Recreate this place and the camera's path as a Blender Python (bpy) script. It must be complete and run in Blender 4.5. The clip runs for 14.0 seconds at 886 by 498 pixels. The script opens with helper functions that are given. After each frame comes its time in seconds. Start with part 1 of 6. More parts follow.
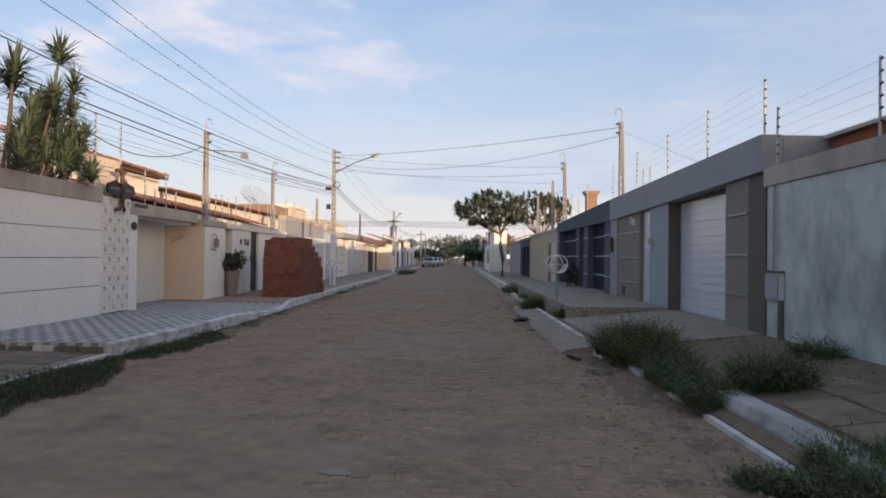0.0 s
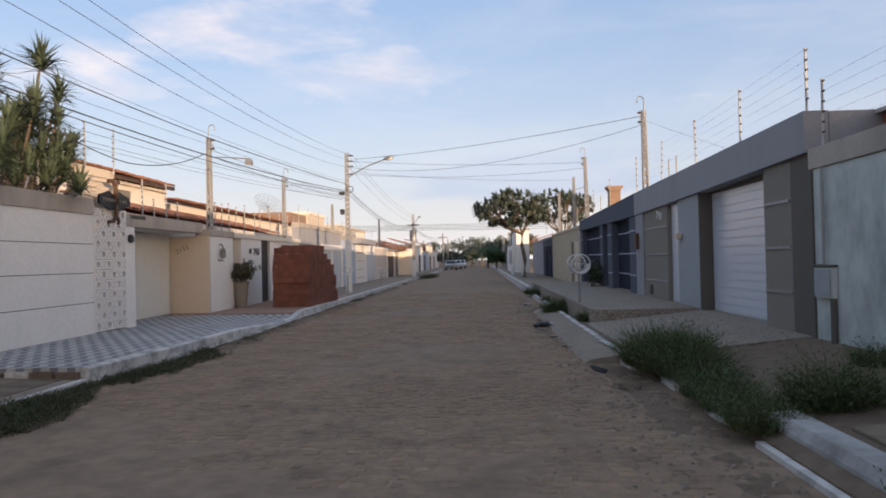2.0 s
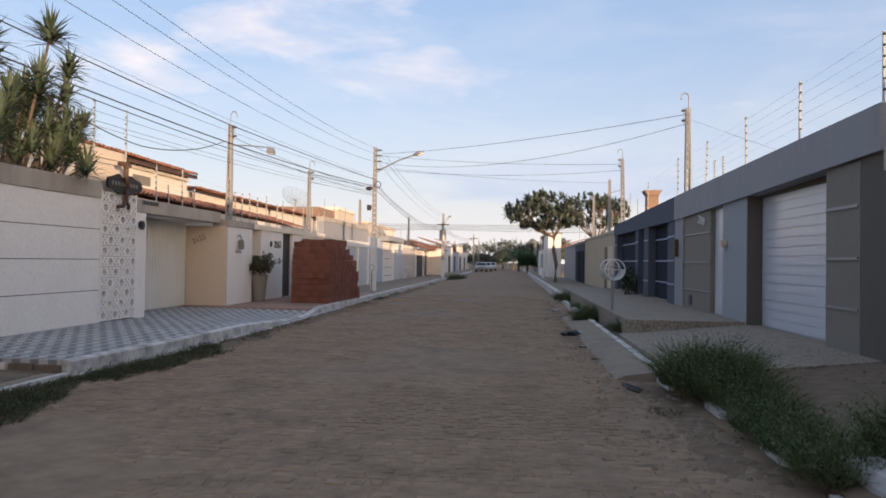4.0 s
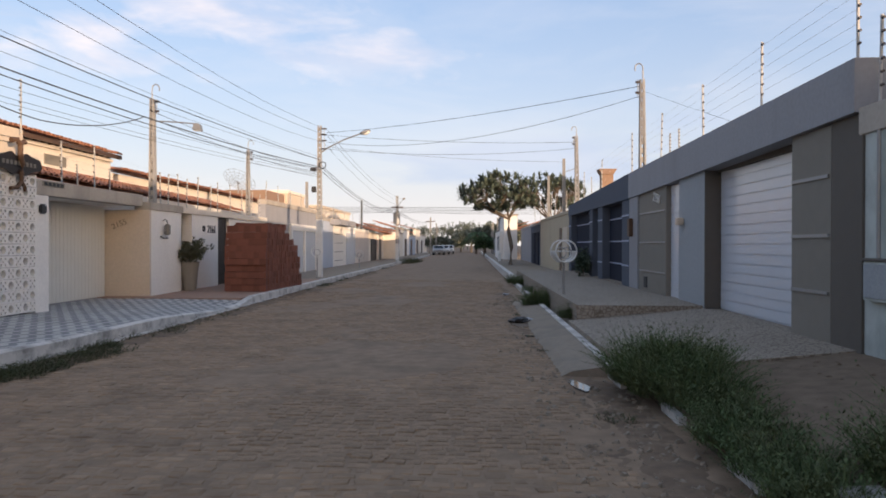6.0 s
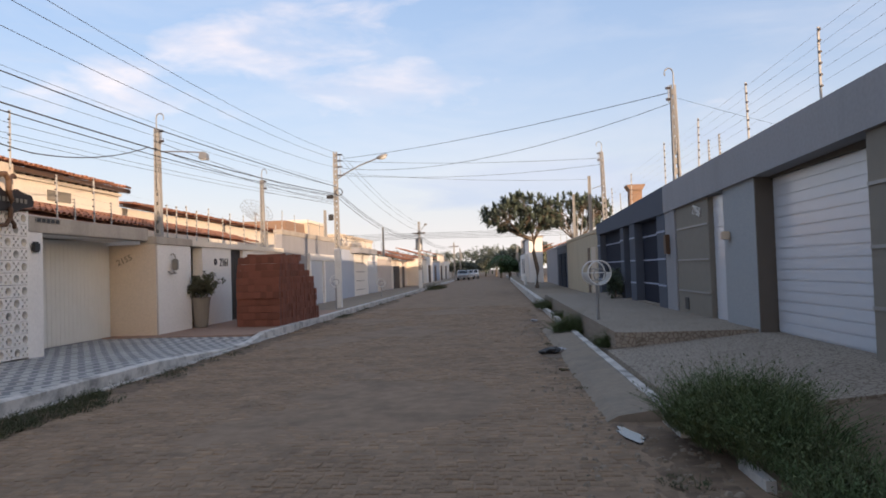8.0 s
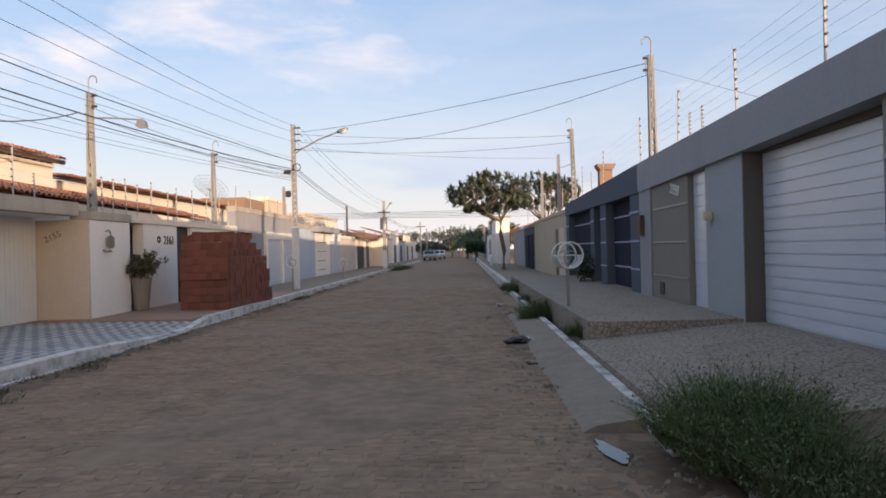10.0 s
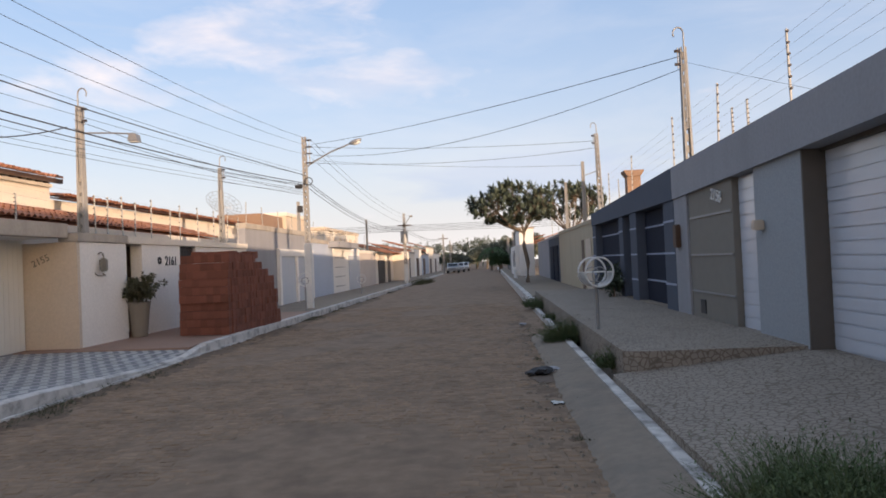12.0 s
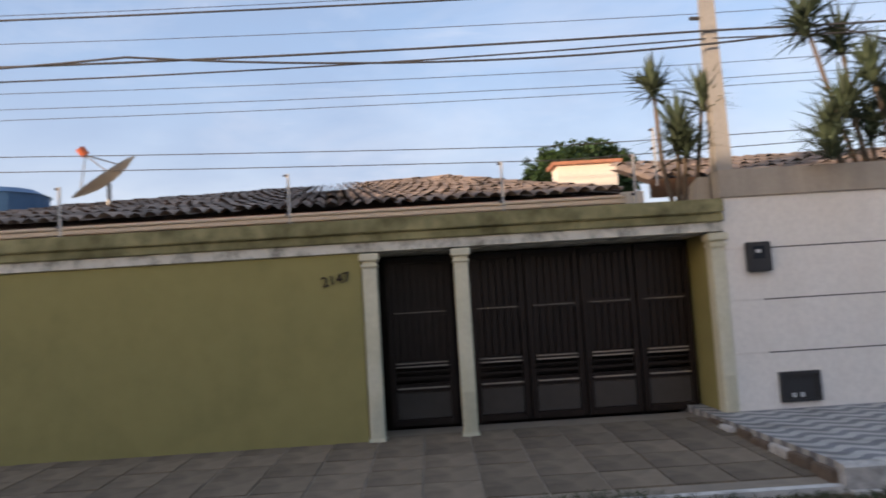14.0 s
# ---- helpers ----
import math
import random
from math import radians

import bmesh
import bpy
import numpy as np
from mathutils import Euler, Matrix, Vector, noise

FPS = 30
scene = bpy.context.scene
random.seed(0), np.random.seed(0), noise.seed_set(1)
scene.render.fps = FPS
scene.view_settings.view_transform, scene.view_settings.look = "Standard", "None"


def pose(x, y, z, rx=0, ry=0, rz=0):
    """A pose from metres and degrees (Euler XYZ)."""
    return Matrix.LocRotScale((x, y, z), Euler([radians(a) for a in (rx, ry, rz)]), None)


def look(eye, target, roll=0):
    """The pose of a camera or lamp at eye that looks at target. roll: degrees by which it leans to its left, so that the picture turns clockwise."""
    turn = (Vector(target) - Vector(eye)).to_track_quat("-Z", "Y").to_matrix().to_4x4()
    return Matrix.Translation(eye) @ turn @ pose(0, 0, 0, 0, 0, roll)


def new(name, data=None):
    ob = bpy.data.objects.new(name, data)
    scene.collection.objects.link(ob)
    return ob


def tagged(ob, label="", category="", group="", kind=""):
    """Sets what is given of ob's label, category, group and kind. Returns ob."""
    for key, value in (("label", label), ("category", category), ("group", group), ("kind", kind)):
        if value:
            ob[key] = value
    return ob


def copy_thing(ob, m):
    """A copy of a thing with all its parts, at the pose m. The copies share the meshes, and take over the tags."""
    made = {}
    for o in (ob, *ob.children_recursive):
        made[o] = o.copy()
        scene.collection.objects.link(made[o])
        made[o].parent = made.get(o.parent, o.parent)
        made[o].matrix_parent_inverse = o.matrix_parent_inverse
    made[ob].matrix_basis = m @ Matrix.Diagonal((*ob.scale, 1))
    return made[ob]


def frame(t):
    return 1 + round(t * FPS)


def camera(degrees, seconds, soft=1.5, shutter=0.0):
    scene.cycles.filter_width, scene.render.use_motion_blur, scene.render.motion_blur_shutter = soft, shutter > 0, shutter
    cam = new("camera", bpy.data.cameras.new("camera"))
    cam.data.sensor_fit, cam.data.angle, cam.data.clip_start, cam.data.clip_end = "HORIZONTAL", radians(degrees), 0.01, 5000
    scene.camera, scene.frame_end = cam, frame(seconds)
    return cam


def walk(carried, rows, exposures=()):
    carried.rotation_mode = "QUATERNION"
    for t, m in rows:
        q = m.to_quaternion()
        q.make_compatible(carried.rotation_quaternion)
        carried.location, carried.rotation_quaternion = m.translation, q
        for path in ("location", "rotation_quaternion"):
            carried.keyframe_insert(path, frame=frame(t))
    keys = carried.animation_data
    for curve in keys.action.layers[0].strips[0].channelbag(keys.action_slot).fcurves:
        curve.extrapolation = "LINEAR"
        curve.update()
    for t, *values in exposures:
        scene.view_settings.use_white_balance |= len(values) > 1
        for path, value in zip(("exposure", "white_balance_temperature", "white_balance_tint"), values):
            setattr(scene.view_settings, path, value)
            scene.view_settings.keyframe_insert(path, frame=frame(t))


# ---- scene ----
cam = camera(64.6, 14.0, soft=1.75, shutter=0.12)
PATH = [
    (0, (-0.002, -0.060, 1.566), (-0.040, 1.939, 1.588), 0.6),
    (0.5, (-0.015, 0.140, 1.571), (-0.097, 2.137, 1.636), 1.4),
    (1, (0.080, 0.397, 1.579), (-0.112, 2.386, 1.657), -0.8),
    (1.5, (0.054, 0.612, 1.612), (-0.264, 2.585, 1.701), 0.5),
    (2, (0.242, 1.034, 1.587), (0.135, 3.031, 1.617), -1.3),
    (2.5, (0.196, 1.298, 1.581), (0.177, 3.296, 1.675), -1.3),
    (3, (0.297, 1.566, 1.534), (0.249, 3.565, 1.565), -2.3),
    (3.2, (0.320, 1.646, 1.529), (0.210, 3.643, 1.559), -1.4),
    (5.3, (0.595, 2.841, 1.571), (0.367, 4.828, 1.617), 1.5),
    (5.5, (0.667, 2.950, 1.559), (0.443, 4.937, 1.569), 0.7),
    (6, (0.684, 3.301, 1.541), (0.601, 5.299, 1.528), 0.1),
    (6.5, (0.682, 3.572, 1.521), (0.607, 5.570, 1.478), -2.4),
    (7, (0.733, 3.862, 1.533), (0.501, 5.848, 1.517), -0.6),
    (7.5, (0.778, 4.134, 1.524), (0.595, 6.125, 1.475), 0.3),
    (8, (0.705, 4.483, 1.553), (0.553, 6.476, 1.613), -1.9),
    (8.5, (0.723, 4.739, 1.529), (0.609, 6.735, 1.521), -3.2),
    (9, (0.775, 5.111, 1.517), (0.612, 7.105, 1.514), -0.1),
    (9.2, (0.777, 5.218, 1.512), (0.674, 7.215, 1.496), -0.1),
    (11.3, (0.870, 6.606, 1.666), (0.795, 8.604, 1.702), -2.6),
    (11.5, (0.911, 6.757, 1.644), (0.808, 8.754, 1.655), -3.2),
    (12, (0.952, 7.032, 1.675), (0.821, 9.028, 1.711), -2.5),
    (12.5, (0.938, 7.340, 1.667), (0.756, 9.331, 1.681), -0.6),
    (13, (0.719, 7.483, 1.513), (-0.129, 9.285, 1.707), -2.9),
    (13.2, (0.590, 7.527, 1.542), (-0.606, 9.114, 1.766), -3.6),
    (13.4, (0.488, 7.421, 1.570), (-0.996, 8.745, 1.782), -4.3),
    (13.6, (0.325, 7.317, 1.569), (-1.419, 8.282, 1.738), -4.6),
    (13.8, (0.239, 7.301, 1.600), (-1.681, 7.836, 1.760), -4.2),
    (14, (0.284, 7.371, 1.625), (-1.709, 7.412, 1.786), -3.5),
]
walk(cam, [(t, look(eye, target, roll)) for t, eye, target, roll in PATH],
     exposures=[(0, 0.39, 6800, 10), (6.0, 0.52, 6860, 10), (12.0, 0.49, 6880, 10), (13.2, 0.33, 6780, 10), (13.5, 0.36, 6780, 10), (14, 0.64, 6870, 10)])

# ---- world, sun, exposure ----
SUN_EL, SUN_AZ = 2.6, 38.0   # degrees: height, and angle from straight behind towards the right-hand houses
world = bpy.data.worlds.new("evening_sky")
scene.world = world
world.use_nodes = True
wn, wl = world.node_tree.nodes, world.node_tree.links
wn.clear()
w_out = wn.new("ShaderNodeOutputWorld")
w_bg = wn.new("ShaderNodeBackground")
sky = wn.new("ShaderNodeTexSky")
sky.sky_type, sky.sun_disc = "NISHITA", False
sky.sun_elevation, sky.sun_rotation = radians(SUN_EL + 5), radians(180 - SUN_AZ)
sky.air_density, sky.dust_density, sky.ozone_density = 1.0, 2.0, 1.6
coord = wn.new("ShaderNodeTexCoord")
sep = wn.new("ShaderNodeSeparateXYZ")
wl.new(coord.outputs["Generated"], sep.inputs[0])


def wmath(op, a, b=None, clamp=False):
    n = wn.new("ShaderNodeMath")
    n.operation, n.use_clamp = op, clamp
    for k, v in enumerate((a, b)):
        if v is None:
            continue
        if isinstance(v, (int, float)):
            n.inputs[k].default_value = v
        else:
            wl.new(v, n.inputs[k])
    return n.outputs[0]


# cumulus low over the street's end: slopes of the view direction, ahead and to the west
height = wmath("MAXIMUM", sep.outputs["Z"], 0.0)
ahead = wmath("MAXIMUM", sep.outputs["Y"], 0.05)
slope_u, slope_v = wmath("DIVIDE", sep.outputs["X"], ahead), wmath("DIVIDE", sep.outputs["Z"], ahead)


def patch(u, v, ru, rv):
    """1 in the middle of an oval piece of sky, 0 outside."""
    du = wmath("DIVIDE", wmath("SUBTRACT", slope_u, u), ru)
    dv = wmath("DIVIDE", wmath("SUBTRACT", slope_v, v), rv)
    return wmath("SUBTRACT", 1.0, wmath("ADD", wmath("MULTIPLY", du, du), wmath("MULTIPLY", dv, dv)), True)


def sky_noise(scale, stretch, detail, rough):
    mp = wn.new("ShaderNodeMapping")
    mp.inputs["Scale"].default_value = (1.0, 1.0, stretch)
    wl.new(coord.outputs["Generated"], mp.inputs[0])
    nz = wn.new("ShaderNodeTexNoise")
    nz.inputs["Scale"].default_value, nz.inputs["Detail"].default_value = scale, detail
    nz.inputs["Roughness"].default_value, nz.inputs["Distortion"].default_value = rough, 0.3
    wl.new(mp.outputs[0], nz.inputs["Vector"])
    return nz.outputs["Fac"]


puff = sky_noise(8.0, 2.6, 8.0, 0.56)
masks = [patch(*p) for p in ((-0.34, 0.33, 0.26, 0.10), (-0.17, 0.268, 0.24, 0.055), (-0.55, 0.29, 0.2, 0.07))]
lit_mask = wmath("MAXIMUM", wmath("MAXIMUM", masks[0], masks[1]), masks[2])
cloud_fac = wmath("MULTIPLY", wmath("ADD", puff, wmath("SUBTRACT", wmath("MULTIPLY", lit_mask, 0.34), 0.66)), 3.2, True)
band_mask = wmath("MAXIMUM", patch(0.12, 0.115, 0.30, 0.055), patch(0.42, 0.15, 0.22, 0.06))
band_fac = wmath("MULTIPLY", wmath("ADD", sky_noise(5.0, 7.0, 7.0, 0.55), wmath("SUBTRACT", wmath("MULTIPLY", band_mask, 0.40), 0.62)), 4.0, True)
wisp_fac = wmath("MULTIPLY", wmath("SUBTRACT", sky_noise(3.2, 3.4, 8.0, 0.6), 0.46, True), 5.0, True)
# unseen pale broken cloud added overhead to brighten the ground
overhead_fill = wmath("MULTIPLY", wmath("MULTIPLY", wmath("SUBTRACT", sky_noise(2.4, 1.0, 6.0, 0.55), 0.36, True), 5.0, True), wmath("MULTIPLY", wmath("SUBTRACT", height, 0.46, True), 4.0, True))
# dull grey-blue cloud sheet over the western roofs
west_side = wmath("MULTIPLY", wmath("SUBTRACT", wmath("SUBTRACT", wmath("MULTIPLY", sep.outputs["X"], -0.8), wmath("MULTIPLY", sep.outputs["Y"], 0.6)), 0.35, True), 3.0, True)
west_fac = wmath("MULTIPLY", wmath("MULTIPLY", wmath("SUBTRACT", sky_noise(2.6, 2.2, 7.0, 0.55), 0.40, True), 4.0, True), west_side)
tone_ramp = wn.new("ShaderNodeValToRGB")
tone_ramp.color_ramp.elements[0].position, tone_ramp.color_ramp.elements[1].position = 0.36, 0.62
tone_ramp.color_ramp.elements[0].color = (0.50, 0.54, 0.68, 1)
tone_ramp.color_ramp.elements[1].color = (0.90, 0.78, 0.76, 1)
wl.new(sky_noise(9.0, 3.0, 4.0, 0.5), tone_ramp.inputs[0])
SKY_GAIN = 0.15
gain = wn.new("ShaderNodeMix")
gain.data_type, gain.blend_type = "RGBA", "MULTIPLY"
gain.inputs[0].default_value = 1.0
wl.new(sky.outputs[0], gain.inputs[6])
gain.inputs[7].default_value = (SKY_GAIN, SKY_GAIN, SKY_GAIN * 1.12, 1)
# pale haze towards the horizon
haze = wn.new("ShaderNodeMix")
haze.data_type = "RGBA"
wl.new(wmath("POWER", wmath("SUBTRACT", 1.0, height, True), 5.8), haze.inputs[0])
scatter = wn.new("ShaderNodeMix")
scatter.data_type = "RGBA"
scatter.inputs[0].default_value = 0.45
wl.new(gain.outputs[2], scatter.inputs[6])
scatter.inputs[7].default_value = (0.325, 0.50, 0.84, 1)
wl.new(scatter.outputs[2], haze.inputs[6])
# the haze glows orange where the sun goes down and stays cool opposite
towards_sun = wmath("SUBTRACT", wmath("MULTIPLY", sep.outputs["X"], math.sin(radians(SUN_AZ))), wmath("MULTIPLY", sep.outputs["Y"], math.cos(radians(SUN_AZ))), True)
sunset = wn.new("ShaderNodeMix")
sunset.data_type = "RGBA"
wl.new(wmath("POWER", towards_sun, 1.3), sunset.inputs[0])
sunset.inputs[6].default_value, sunset.inputs[7].default_value = (0.71, 0.68, 0.69, 1), (3.3, 2.05, 0.95, 1)
wl.new(sunset.outputs[2], haze.inputs[7])
covered = haze.outputs[2]
for fac, share, shade in ((overhead_fill, 0.22, (0.84, 0.86, 0.92, 1)), (west_fac, 0.62, (0.25, 0.33, 0.50, 1)), (band_fac, 0.75, (0.42, 0.50, 0.66, 1)), (wisp_fac, 0.16, (0.72, 0.70, 0.74, 1)), (cloud_fac, 0.62, None)):
    over = wn.new("ShaderNodeMix")
    over.data_type = "RGBA"
    wl.new(wmath("MULTIPLY", fac, share), over.inputs[0])
    wl.new(covered, over.inputs[6])
    if shade:
        over.inputs[7].default_value = shade
    else:
        wl.new(tone_ramp.outputs[0], over.inputs[7])
    covered = over.outputs[2]
wl.new(covered, w_bg.inputs["Color"])
w_bg.inputs["Strength"].default_value = 1.0
wl.new(w_bg.outputs[0], w_out.inputs[0])

sun_data = bpy.data.lights.new("sun", "SUN")
sun_data.energy, sun_data.angle, sun_data.color = 4.2, radians(0.6), (1.0, 0.74, 0.54)
sun = new("sun", sun_data)
sun_from = Vector((math.sin(radians(SUN_AZ)) * math.cos(radians(SUN_EL)), -math.cos(radians(SUN_AZ)) * math.cos(radians(SUN_EL)), math.sin(radians(SUN_EL))))
sun.matrix_world = look(sun_from * 60, (0, 0, 0))


# ---- materials ----
def material(name, base, rough=0.85, other=None, grain=18.0, amount=0.35, stain=0.0, stain_colour=(0.05, 0.05, 0.045), bump=0.15, bump_scale=60.0, metal=0.0, spec=0.35, random_shade=0.0, streaks=0.0, island=False, stain_scale=1.3):
    """Base colour with fine grain, broad stains, rain streaks, bump, and a shade that varies from piece to piece."""
    m = bpy.data.materials.new(name)
    m.use_nodes = True
    nt = m.node_tree
    n, l = nt.nodes, nt.links
    b = n["Principled BSDF"]
    b.inputs["Roughness"].default_value, b.inputs["Metallic"].default_value = rough, metal
    b.inputs["Specular IOR Level"].default_value = spec
    tc = n.new("ShaderNodeTexCoord")
    fine = n.new("ShaderNodeTexNoise")
    fine.inputs["Scale"].default_value, fine.inputs["Detail"].default_value = grain, 5.0
    l.new(tc.outputs["Object"], fine.inputs["Vector"])
    other = other or tuple(c * 0.72 for c in base)
    mix = n.new("ShaderNodeMix")
    mix.data_type = "RGBA"
    spread = n.new("ShaderNodeMapRange")
    spread.inputs["From Min"].default_value, spread.inputs["From Max"].default_value = 0.35, 0.7
    spread.inputs["To Max"].default_value = amount
    l.new(fine.outputs["Fac"], spread.inputs["Value"])
    l.new(spread.outputs[0], mix.inputs[0])
    mix.inputs[6].default_value, mix.inputs[7].default_value = (*base, 1), (*other, 1)
    colour = mix.outputs[2]
    if stain > 0:
        broad = n.new("ShaderNodeTexNoise")
        broad.inputs["Scale"].default_value, broad.inputs["Detail"].default_value = stain_scale, 7.0
        broad.inputs["Roughness"].default_value = 0.65
        if streaks > 0:
            mp = n.new("ShaderNodeMapping")
            mp.inputs["Scale"].default_value = (1.0, 1.0, 1.0 - streaks)
            l.new(tc.outputs["Object"], mp.inputs[0])
            l.new(mp.outputs[0], broad.inputs["Vector"])
        else:
            l.new(tc.outputs["Object"], broad.inputs["Vector"])
        r = n.new("ShaderNodeMapRange")
        r.inputs["From Min"].default_value, r.inputs["From Max"].default_value = 0.46, 0.72
        r.inputs["To Max"].default_value = stain
        l.new(broad.outputs["Fac"], r.inputs["Value"])
        s = n.new("ShaderNodeMix")
        s.data_type = "RGBA"
        l.new(r.outputs[0], s.inputs[0])
        l.new(colour, s.inputs[6])
        s.inputs[7].default_value = (*stain_colour, 1)
        colour = s.outputs[2]
    if random_shade > 0:
        if island:
            src = n.new("ShaderNodeNewGeometry").outputs["Random Per Island"]
        else:
            src = n.new("ShaderNodeObjectInfo").outputs["Random"]
        rr = n.new("ShaderNodeMapRange")
        rr.inputs["To Min"].default_value, rr.inputs["To Max"].default_value = 1 - random_shade, 1 + random_shade
        l.new(src, rr.inputs["Value"])
        v = n.new("ShaderNodeHueSaturation")
        l.new(rr.outputs[0], v.inputs["Value"])
        l.new(colour, v.inputs["Color"])
        colour = v.outputs[0]
    l.new(colour, b.inputs["Base Color"])
    if bump > 0:
        rough_tex = n.new("ShaderNodeTexNoise")
        rough_tex.inputs["Scale"].default_value, rough_tex.inputs["Detail"].default_value = bump_scale, 4.0
        l.new(tc.outputs["Object"], rough_tex.inputs["Vector"])
        bp = n.new("ShaderNodeBump")
        bp.inputs["Strength"].default_value, bp.inputs["Distance"].default_value = bump, 0.01
        l.new(rough_tex.outputs["Fac"], bp.inputs["Height"])
        l.new(bp.outputs[0], b.inputs["Normal"])
    return m


